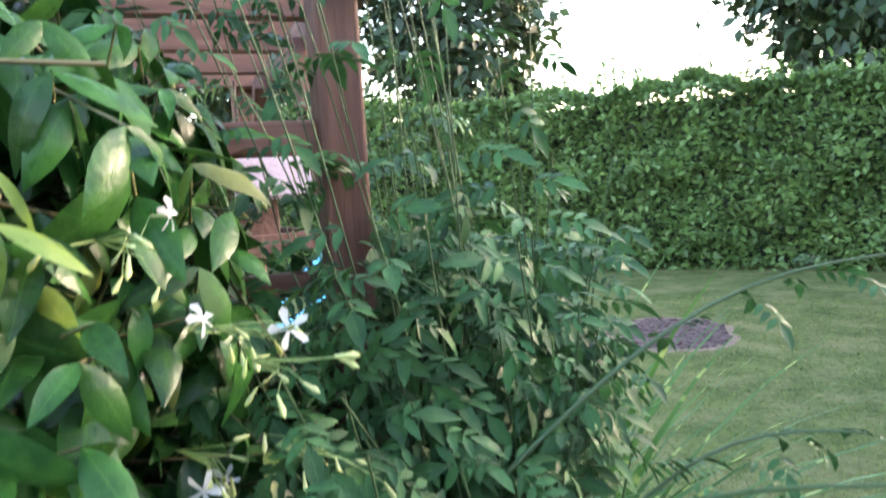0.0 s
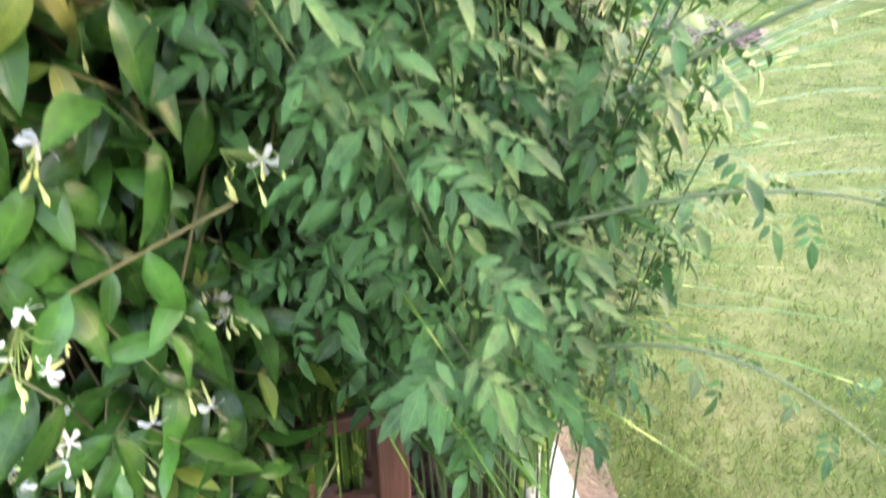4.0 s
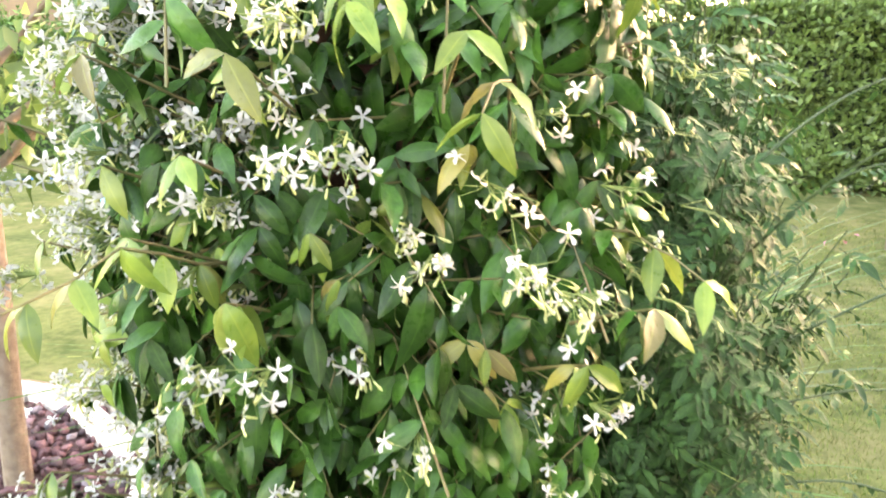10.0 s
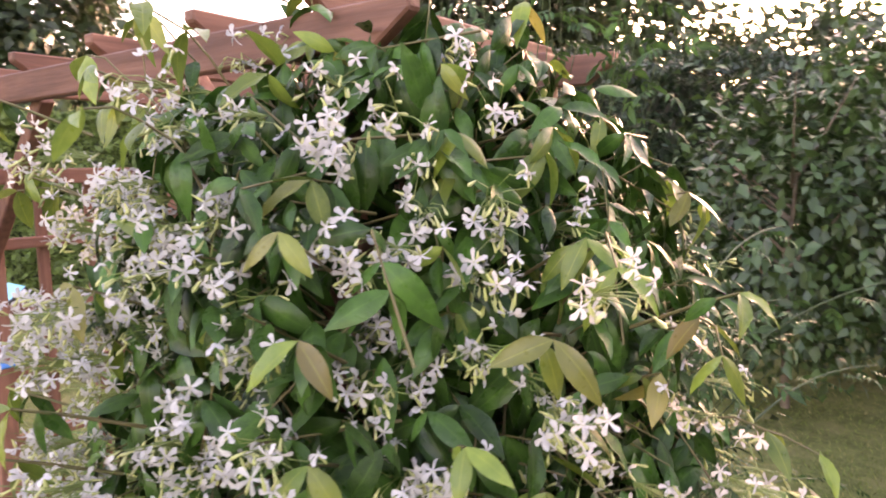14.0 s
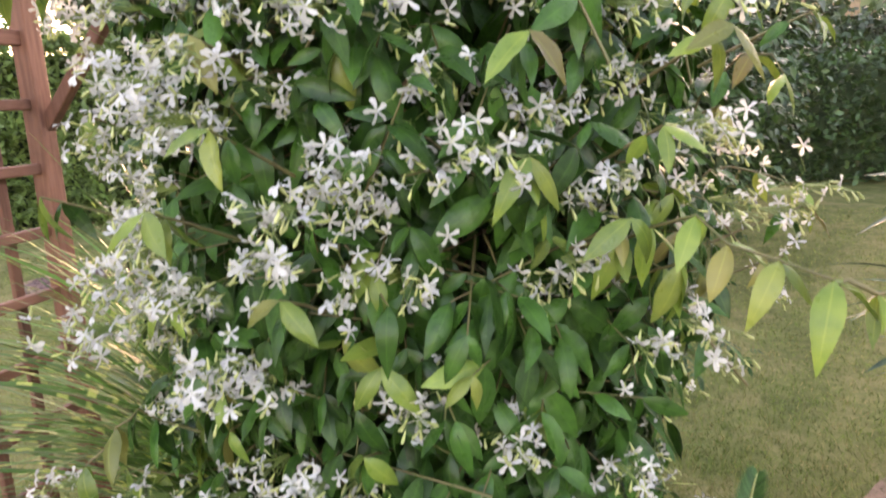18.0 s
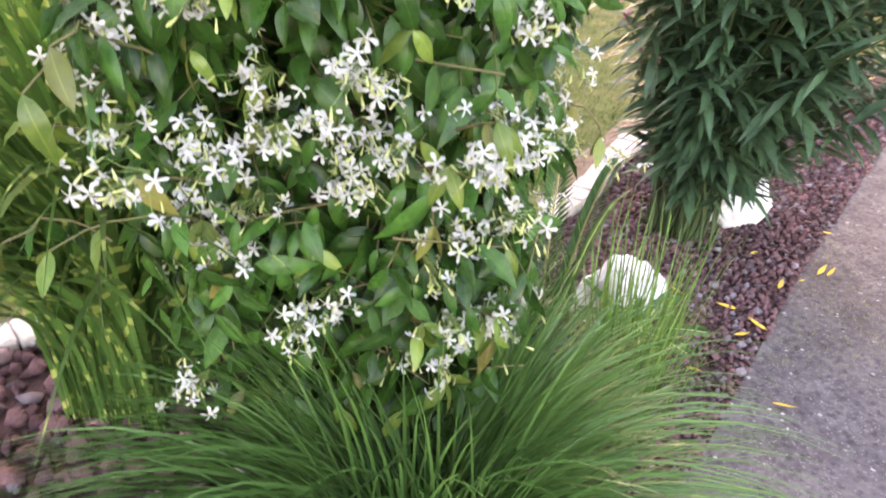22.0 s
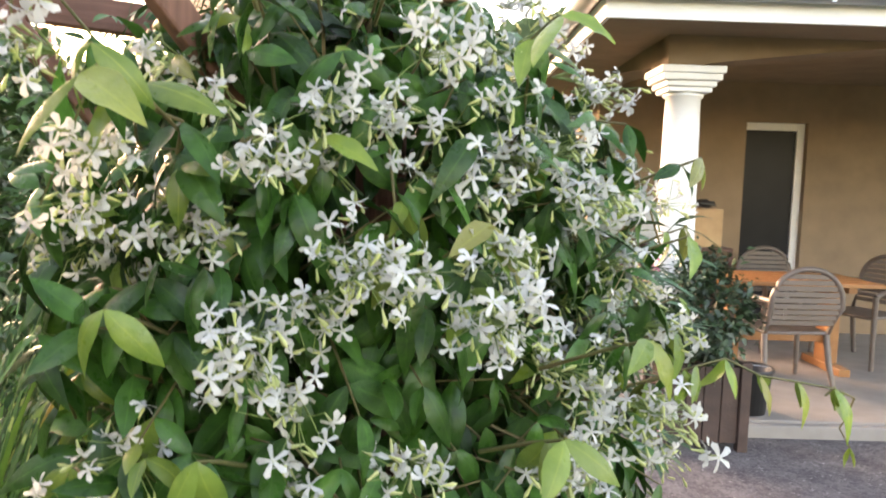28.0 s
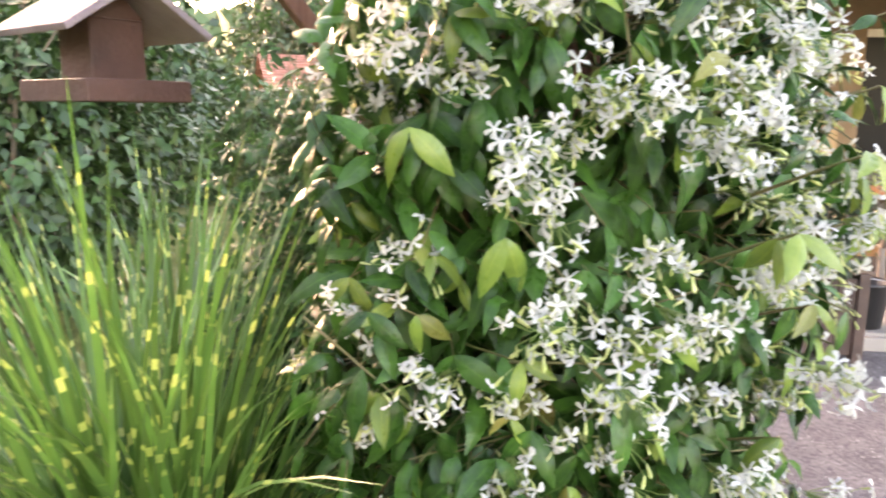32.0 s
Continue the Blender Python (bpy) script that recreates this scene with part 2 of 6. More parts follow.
M_LAWN = mat("lawn_ground", (0.060, 0.085, 0.024), (0.165, 0.175, 0.062), 0.95, 22.0, 9.0, 0.6, 90.0, 0, 0, 0, None, 0.1)
blotches(M_LAWN, 2.2, 0.48, 0.64, (0.25, 0.215, 0.10), 0.6)
blotches(M_LAWN, 60.0, 0.5, 0.7, (0.045, 0.075, 0.02), 0.4)
M_BLADE = mat("lawn_blade", (0.10, 0.165, 0.035), (0.19, 0.25, 0.068), 0.7, 3.0, 3.0, 0, None, 0, 0.6, 0.3, (0.30, 0.25, 0.11), 0.12)
blotches(M_BLADE, 2.2, 0.48, 0.64, (0.28, 0.25, 0.11), 0.35)
M_DRY = mat("dry_soil", (0.15, 0.095, 0.062), (0.30, 0.21, 0.14), 0.95, 30.0, 6.0, 0.8, 90.0)
M_BEDSOIL = mat("bed_soil", (0.05, 0.025, 0.02), (0.10, 0.05, 0.045), 0.95, 40.0, 6.0, 1.0, 90.0)
M_LAVA = mat("lava_rock", (0.10, 0.058, 0.062), (0.205, 0.105, 0.105), 0.95, 55.0, 6.0, 1.0, 140.0, 0, 0.45, 0, (0.20, 0.175, 0.19), 0.2)
M_KERB = mat("pale_kerb_stone", (0.46, 0.41, 0.36), (0.66, 0.61, 0.55), 0.85, 18.0, 6.0, 0.4, 90.0, 0, 0.1)
M_WHITE_STONE = mat("white_stone", (0.48, 0.46, 0.45), (0.78, 0.77, 0.76), 0.85, 14.0, 7.0, 0.9, 45.0, 0, 0.1)
M_PAVE = mat("exposed_concrete", (0.072, 0.061, 0.064), (0.185, 0.16, 0.16), 0.9, 60.0, 8.0, 0.9, 160.0)
def specks(m, scale, lo, colour):
    """Pale chips of aggregate in a dark surface."""
    t = m.node_tree
    N, L = t.nodes, t.links
    b = N["Principled BSDF"]
    src = b.inputs["Base Color"].links[0].from_socket
    co, vo = N.new("ShaderNodeTexCoord"), N.new("ShaderNodeTexVoronoi")
    vo.inputs["Scale"].default_value = scale
    L.new(co.outputs["Object"], vo.inputs["Vector"])
    sp = N.new("ShaderNodeSeparateColor")
    L.new(vo.outputs["Color"], sp.inputs[0])
    gt = N.new("ShaderNodeMath")
    gt.operation = "GREATER_THAN"
    gt.inputs[1].default_value = lo
    L.new(sp.outputs[0], gt.inputs[0])
    near = N.new("ShaderNodeMath")
    near.operation = "LESS_THAN"
    near.inputs[1].default_value = 0.42
    L.new(vo.outputs["Distance"], near.inputs[0])
    mu = N.new("ShaderNodeMath")
    mu.operation = "MULTIPLY"
    L.new(gt.outputs[0], mu.inputs[0])
    L.new(near.outputs[0], mu.inputs[1])
    mx = N.new("ShaderNodeMix")
    mx.data_type = "RGBA"
    mx.inputs[7].default_value = (*colour, 1)
    L.new(mu.outputs[0], mx.inputs[0])
    L.new(src, mx.inputs[6])
    L.new(mx.outputs[2], b.inputs["Base Color"])


specks(M_PAVE, 190.0, 0.86, (0.27, 0.245, 0.25))
specks(M_PAVE, 75.0, 0.975, (0.40, 0.37, 0.36))
blotches(M_PAVE, 38.0, 0.50, 0.64, (0.040, 0.034, 0.036), 0.75)
blotches(M_PAVE, 3.5, 0.52, 0.70, (0.060, 0.050, 0.054), 0.5)
M_SLAB = mat("porch_concrete", (0.21, 0.185, 0.17), (0.29, 0.26, 0.235), 0.8, 6.0, 5.0, 0.1, 60.0)
M_WALL = mat("apricot_render", (0.205, 0.140, 0.092), (0.272, 0.190, 0.127), 0.9, 5.0, 6.0, 0.25, 120.0)
M_WHITE = mat("white_paint", (0.74, 0.73, 0.72), (0.82, 0.81, 0.80), 0.55, 8.0, 4.0, 0.05, 90.0)
M_TILE = mat("red_roof_tile", (0.34, 0.13, 0.09), (0.48, 0.22, 0.16), 0.8, 6.0, 4.0, 0.2, 60.0, 0, 0.2)
M_ZINC = mat("zinc_gutter", (0.30, 0.33, 0.36), (0.42, 0.45, 0.48), 0.45, 5.0, 4.0, 0, None, 0.6)
M_CHAIR = mat("taupe_plastic", (0.105, 0.08, 0.07), (0.14, 0.11, 0.095), 0.45, 10.0)
M_TABLE = mat("varnished_table_wood", (0.24, 0.10, 0.04), (0.36, 0.165, 0.065), 0.35, 12.0, 6.0, 0.1, 60.0)
M_BLACK = mat("black_plastic", (0.015, 0.015, 0.017), (0.03, 0.03, 0.032), 0.4, 10.0)
M_GLASS = mat("dark_window_glass", (0.012, 0.013, 0.015), (0.03, 0.03, 0.035), 0.25, 1.0, 4.0, 0, None, 0, 0, 0, None, 0.08)
M_BLUE = mat("turquoise_fabric", (0.10, 0.50, 0.66), (0.16, 0.60, 0.74), 0.7, 20.0)
M_ROPE = mat("blue_rope", (0.02, 0.22, 0.60), (0.04, 0.30, 0.75), 0.7, 60.0)
M_YELLOW = mat("yellow_fallen_leaf", (0.65, 0.42, 0.04), (0.75, 0.52, 0.08), 0.6, 20.0, 3, 0, None, 0, 0.2)
M_PINK = mat("pink_petal", (0.75, 0.20, 0.34), (0.85, 0.35, 0.48), 0.6, 60.0, 2, 0, None, 0, 0.2, 0.3)
M_DARKWOOD = mat("dark_stained_wood", (0.06, 0.026, 0.02), (0.12, 0.052, 0.04), 0.6, 14.0, 6.0, 0.3, 90.0)
M_PLANTER = mat("dark_planter_wood", (0.028, 0.015, 0.012), (0.065, 0.035, 0.028), 0.6, 14.0, 6.0, 0.3, 90.0, 0, 0.2)
M_HILL = mat("far_woodland", (0.05, 0.09, 0.04), (0.10, 0.15, 0.07), 0.9, 0.08, 5.0)


# ---- mesh tools ----
def link(name, me, material, parent=None, label="", kind=""):
    ob = new(name, me)
    if material is not None and not me.materials:
        me.materials.append(material)
    ob.parent = parent
    return tagged(ob, label=label, kind=kind)


def part(name, bm, material, parent=None, label="", smooth=False, kind=""):
    me = bpy.data.meshes.new(name)
    bm.to_mesh(me)
    bm.free()
    if smooth:
        me.shade_smooth()
    return link(name, me, material, parent, label, kind)


def empty(name, at=(0, 0, 0), rz=0.0, **tags):
    ob = new(name)
    ob.matrix_world = pose(*at, 0, 0, rz)
    return tagged(ob, **tags)


def raw_mesh(name, v, f, uv=None, smooth=True):
    """A mesh from an array of vertices and an array of faces of one size; uv: one per vertex."""
    me = bpy.data.meshes.new(name)
    v, f = np.asarray(v, np.float32), np.asarray(f, np.int32)
    me.vertices.add(len(v))
    me.vertices.foreach_set("co", v.ravel())
    k = f.shape[1]
    me.loops.add(f.size)
    me.loops.foreach_set("vertex_index", f.ravel())
    me.polygons.add(len(f))
    me.polygons.foreach_set("loop_start", np.arange(0, f.size, k, dtype=np.int32))
    if uv is not None:
        layer = me.uv_layers.new(name="UVMap")
        layer.data.foreach_set("uv", np.asarray(uv, np.float32)[f.ravel()].ravel())
    me.update(calc_edges=True)
    me.validate()
    if smooth:
        me.shade_smooth()
    return me


def scatter_mesh(name, templates, mats, which=None, uvs=None, smooth=True):
    """One mesh of many copies: templates [(v, f, uv)], mats N x 4 x 4, which: the template of each."""
    mats = np.asarray(mats, float)
    which = np.zeros(len(mats), int) if which is None else np.asarray(which)
    V, F, U, base = [], [], [], 0
    for k, (v, f, uv) in enumerate(templates):
        m = mats[which == k]
        if not len(m):
            continue
        w = np.einsum("nij,vj->nvi", m[:, :3, :3], v) + m[:, None, :3, 3]
        V.append(w.reshape(-1, 3))
        F.append((f[None] + (np.arange(len(m)) * len(v))[:, None, None] + base).reshape(-1, f.shape[1]))
        U.append(np.tile(uv, (len(m), 1)))
        base += len(m) * len(v)
    return raw_mesh(name, np.concatenate(V), np.concatenate(F), np.concatenate(U), smooth)


def unit(a):
    a = np.asarray(a, float)
    return a / np.maximum(np.linalg.norm(a, axis=-1, keepdims=True), 1e-9)


def frames(pos, along, up, scale):
    """Poses with y along, z near up, for arrays of places."""
    y = unit(along)
    x = unit(np.cross(y, up))
    z = np.cross(x, y)
    n = len(pos)
    s = np.broadcast_to(np.asarray(scale, float).reshape(-1, 1) if np.ndim(scale) <= 1 else scale, (n, 3))
    m = np.zeros((n, 4, 4))
    m[:, :3, 0], m[:, :3, 1], m[:, :3, 2], m[:, :3, 3], m[:, 3, 3] = x * s[:, :1], y * s[:, 1:2], z * s[:, 2:], pos, 1
    return m


def leaf_shape(width, fold, droop, stations=6, tip=1.0, wave=0.0):
    """A leaf of length 1 along y, folded along its midrib and drooping to the tip."""
    s = np.linspace(0, 1, stations)
    w = width * np.sin(np.pi * s**0.85) ** tip * (1 - 0.12 * s)
    w[0], w[-1] = width * 0.05, 0.002
    z = -droop * s**2
    y = s * (1 - 0.25 * droop * s)
    v, uv = [], []
    for i in range(stations):
        r = wave * math.sin(i * 2.1)
        v += [(-w[i], y[i], z[i] + fold * w[i] + r), (0, y[i], z[i]), (w[i], y[i], z[i] + fold * w[i] - r)]
        uv += [(0, s[i]), (0.5, s[i]), (1, s[i])]
    f = []
    for i in range(stations - 1):
        a = 3 * i
        f += [(a, a + 1, a + 4, a + 3), (a + 1, a + 2, a + 5, a + 4)]
    return np.array(v), np.array(f), np.array(uv)


def small_leaf(width=0.28, fold=0.35):
    """A cheap leaf of two folded quads, for far foliage."""
    v = np.array([(0, 0, 0), (-width, 0.45, fold * width), (0, 1, -0.1), (width, 0.45, fold * width), (0, 0.5, 0)])
    f = np.array([(0, 4, 2, 1), (0, 3, 2, 4)])
    return v, f, np.array([(0.5, 0), (0, 0.5), (0.5, 1), (1, 0.5), (0.5, 0.5)])


def tube_mesh(name, lines, sides=6):
    """Tubes along polylines [(points, radii)], joined."""
    V, F, U, base = [], [], [], 0
    ring = np.linspace(0, 2 * np.pi, sides, endpoint=False)
    for pts, rad in lines:
        pts = np.asarray(pts, float)
        rad = np.broadcast_to(np.asarray(rad, float), (len(pts),))
        t = unit(np.gradient(pts, axis=0))
        ref = np.where(np.abs(t[:, 2:3]) > 0.9, np.array([[1.0, 0, 0]]), np.array([[0, 0, 1.0]]))
        a = unit(np.cross(t, ref))
        b = np.cross(t, a)
        v = pts[:, None] + rad[:, None, None] * (np.cos(ring)[None, :, None] * a[:, None] + np.sin(ring)[None, :, None] * b[:, None])
        n = len(pts)
        i, j = np.meshgrid(np.arange(n - 1), np.arange(sides), indexing="ij")
        k = (j + 1) % sides
        F.append((np.stack([i * sides + j, i * sides + k, (i + 1) * sides + k, (i + 1) * sides + j], -1) + base).reshape(-1, 4))
        V.append(v.reshape(-1, 3))
        base += n * sides
    return raw_mesh(name, np.concatenate(V), np.concatenate(F))


def box(bm, x0, y0, z0, x1, y1, z1, bevel=0.0, m=None):
    r = bmesh.ops.create_cube(bm, size=1.0, matrix=Matrix.LocRotScale(((x0 + x1) / 2, (y0 + y1) / 2, (z0 + z1) / 2), None, (abs(x1 - x0), abs(y1 - y0), abs(z1 - z0))))
    vs = r["verts"]
    if bevel:
        es = list({e for v in vs for e in v.link_edges})
        g = bmesh.ops.bevel(bm, geom=es, offset=bevel, segments=2, affect="EDGES", profile=0.5)
        vs = list({v for f in g["faces"] for v in f.verts} | {v for v in vs if v.is_valid})
    if m is not None:
        bmesh.ops.transform(bm, matrix=m, verts=[v for v in vs if v.is_valid])
    return vs


def beam(bm, a, b, w, h, bevel=0.004):
    """A squared timber from a to b, w wide and h high."""
    a, b = Vector(a), Vector(b)
    d = b - a
    q = d.to_track_quat("Y", "Z").to_matrix().to_4x4()
    box(bm, -w / 2, 0, -h / 2, w / 2, d.length, h / 2, bevel, Matrix.Translation(a) @ q)


def curve_through(pts, n):
    """A smooth line through points in the plane."""
    pts = np.asarray(pts, float)
    d = np.r_[0, np.cumsum(np.linalg.norm(np.diff(pts, axis=0), axis=1))]
    t = np.linspace(0, d[-1], n * 4)
    p = np.stack([np.interp(t, d, pts[:, k]) for k in range(pts.shape[1])], 1)
    for _ in range(10):
        p[1:-1] = (p[:-2] + 2 * p[1:-1] + p[2:]) / 4
    d = np.r_[0, np.cumsum(np.linalg.norm(np.diff(p, axis=0), axis=1))]
    t = np.linspace(0, d[-1], n)
    return np.stack([np.interp(t, d, p[:, k]) for k in range(p.shape[1])], 1)


def inside(poly, p):
    """Which of the points p lie inside the polygon."""
    poly, p = np.asarray(poly), np.asarray(p)
    x, y, hit = p[:, 0], p[:, 1], np.zeros(len(p), bool)
    for (x0, y0), (x1, y1) in zip(poly, np.roll(poly, -1, 0)):
        cross = ((y0 > y) != (y1 > y)) & (x < (x1 - x0) * (y - y0) / (y1 - y0 + 1e-12) + x0)
        hit ^= cross
    return hit


def sheet(name, poly, z, material, label="", thick=0.0, parent=None, kind="structure"):
    bm = bmesh.new()
    vs = [bm.verts.new((x, y, z)) for x, y in poly]
    f = bm.faces.new(vs)
    if f.normal.z < 0:
        f.normal_flip()
    bmesh.ops.triangulate(bm, faces=bm.faces[:])
    if thick:
        r = bmesh.ops.extrude_face_region(bm, geom=bm.faces[:])
        bmesh.ops.translate(bm, vec=(0, 0, -thick), verts=[g for g in r["geom"] if isinstance(g, bmesh.types.BMVert)])
        bmesh.ops.recalc_face_normals(bm, faces=bm.faces[:])
    return part(name, bm, material, parent, label, kind=kind)


# ---- ground, beds, kerb and paving ----
KERB_LINE = curve_through([(3.2, -1.0), (2.2, -0.35), (1.47, -0.04), (1.05, 0.08), (0.71, 0.31), (0.405, 0.455), (0.225, 0.63), (0.155, 0.85), (0.12, 1.01), (0.092, 1.21), (0.04, 1.36), (-0.06, 1.48), (-0.20, 1.58), (-0.36, 1.72), (-0.52, 1.91), (-1.0, 2.3), (-1.5, 2.5), (-2.2, 2.74), (-3.2, 3.2)], 75)
BED_EDGE = [(4.0, -2.45), (2.1, -1.43), (0.56, -0.6), (-0.3, -0.18), (-1.0, 0.22), (-1.5, 0.68), (-1.78, 1.3), (-2.2, 1.66), (-3.2, 2.0)]
BED = [tuple(p) for p in KERB_LINE] + BED_EDGE[::-1]


def build_ground():
    n = 90
    g = np.sign(np.linspace(-1, 1, n)) * np.abs(np.linspace(-1, 1, n)) ** 3 * 400
    x, y = np.meshgrid(g, g + 2, indexing="ij")
    z = -0.012 + 0.0 * x
    far = np.hypot(x, y - 2)
    z += np.clip(far - 25, 0, 400) * 0.01
    v = np.stack([x, y, z], -1).reshape(-1, 3)
    i, j = np.meshgrid(np.arange(n - 1), np.arange(n - 1), indexing="ij")
    f = np.stack([i * n + j, (i + 1) * n + j, (i + 1) * n + j + 1, i * n + j + 1], -1).reshape(-1, 4)
    tagged(link("ground", raw_mesh("ground", v, f), M_LAWN, kind="structure"), label="mown green lawn with dry yellowish patches", category="lawn")
    tagged(sheet("rock_bed", BED, 0.0, M_BEDSOIL), label="dark soil of the planting bed under the lava rock", category="flower bed")
    pave = BED_EDGE + [(-3.2, -6), (4.0, -6)]
    tagged(sheet("pavement", pave, 0.004, M_PAVE), label="grey exposed-aggregate concrete pavement beside the bed", category="pavement")
    # bare strip along the lawn side of the kerb
    k = KERB_LINE[8:-6]
    t = unit(np.gradient(k, axis=0))
    out = np.stack([t[:, 1], -t[:, 0]], 1)
    wob = 0.05 * np.array([noise.noise(Vector((i * 0.7, 3.1, 0))) for i in range(len(k))])
    strip = [tuple(p) for p in k + out * 0.05] + [tuple(p) for p in (k + out * (0.16 + wob)[:, None])[::-1]]
    tagged(sheet("soil_strip", strip, -0.007, M_DRY), label="strip of dry bare soil between kerb and lawn", category="soil")
    a = np.linspace(0, 2 * np.pi, 40, endpoint=False)
    patch = [(1.8 + (0.5 + 0.03 * math.sin(3 * q) + 0.02 * math.sin(11 * q)) * math.cos(q), 6.3 + (0.62 + 0.05 * math.cos(2 * q) + 0.02 * math.sin(9 * q + 1)) * math.sin(q)) for q in a]
    dark = mat("dark_soil", (0.075, 0.045, 0.040), (0.19, 0.12, 0.105), 0.95, 24.0, 8.0, 1.0, 60.0)
    fringe = [(1.8 + (x - 1.8) * (1.14 + 0.03 * math.sin(i * 1.9)), 6.3 + (y - 6.3) * (1.14 + 0.03 * math.cos(i * 2.3))) for i, (x, y) in enumerate(patch)]
    tagged(sheet("soil_fringe", fringe, -0.008, M_DRY), label="dry pale edge of the bare patch in the lawn", category="soil")
    soil = tagged(sheet("soil_patch", patch, -0.004, dark), label="bare reddish-brown patch of soil in the lawn", category="soil")
    state = rng.bit_generator.state
    q = rng.uniform(-0.62, 0.62, (900, 2)) + (1.8, 6.3)
    q = q[inside(patch, q)]
    lumps = [arrays(rock_shape(i + 50, 1.0, 1)) for i in range(4)]
    tagged(link("soil_clods", scatter_mesh("soil_clods", lumps, random_poses(np.c_[q, np.full(len(q), -0.002)], rng.uniform(0.008, 0.032, len(q))), rng.integers(0, 4, len(q)), smooth=False), dark, soil), label="loose clods of earth", kind="stuff")
    rng.bit_generator.state = state


TREE_KERB = curve_through([(-2.1, 2.66), (-1.9, 2.57), (-1.77, 2.41), (-1.6, 2.2), (-1.44, 2.03), (-1.38, 1.85), (-1.38, 1.64)], 15)
PEBBLES = [(-2.8, 2.45), (-2.4, 2.72), (-2.1, 2.58), (-2.0, 2.24), (-2.5, 2.0)]


def build_kerb():
    kerb = empty("kerb", label="pale stone kerb blocks edging the lava-rock bed", category="kerb", kind="structure")
    k = curve_through(KERB_LINE, 76)
    blocks = []
    for s in range(3):
        bm = bmesh.new()
        box(bm, -0.05, -0.055, -0.06, 0.05, 0.055, 0.045, 0.008)
        for v in bm.verts:
            v.co += Vector((random.uniform(-1, 1), random.uniform(-1, 1), random.uniform(-1, 1))) * 0.003
        me = bpy.data.meshes.new("kerb_block")
        bm.to_mesh(me)
        bm.free()
        me.materials.append(M_KERB)
        blocks.append(me)
    pairs = [(k[i], k[i + 1]) for i in range(len(k) - 1)] + [(TREE_KERB[i], TREE_KERB[i + 1]) for i in range(14)]
    for i, (p, q) in enumerate(pairs):
        d = q - p
        ob = new("kerb_block", blocks[i % 3])
        ob.parent = kerb
        ob.matrix_basis = Matrix.LocRotScale((*((p + q) / 2), random.uniform(-0.004, 0.004)), Euler((0, 0, math.atan2(d[1], d[0]) + random.uniform(-0.03, 0.03))), (np.hypot(*d) / 0.1 * 0.96, 1, 1))


def rock_shape(seed, r=1.0, sub=2):
    bm = bmesh.new()
    bmesh.ops.create_icosphere(bm, subdivisions=sub, radius=r)
    o = Vector((seed * 3.7, seed * 1.3, 0))
    for v in bm.verts:
        v.co *= 1 + 0.45 * noise.noise(v.co / r * 1.2 + o) + 0.35 * (noise.cell(v.co / r * 1.4 + o) - 0.5) + 0.2 * noise.noise(v.co / r * 3 + o)
        v.co.z *= 0.75
    return bm


def arrays(bm):
    """Vertices, triangles and blank UVs of a bmesh."""
    bmesh.ops.triangulate(bm, faces=bm.faces[:])
    bm.verts.index_update()
    v, f = np.array([q.co[:] for q in bm.verts]), np.array([[q.index for q in p.verts] for p in bm.faces])
    bm.free()
    return v, f, np.zeros((len(v), 2))


def random_poses(pos, size, tilt=1.0):
    n = len(pos)
    return frames(pos, rng.normal(size=(n, 3)) * (1, 1, tilt), np.tile((0, 0.1, 1.0), (n, 1)) + rng.normal(0, 0.3, (n, 3)), size)


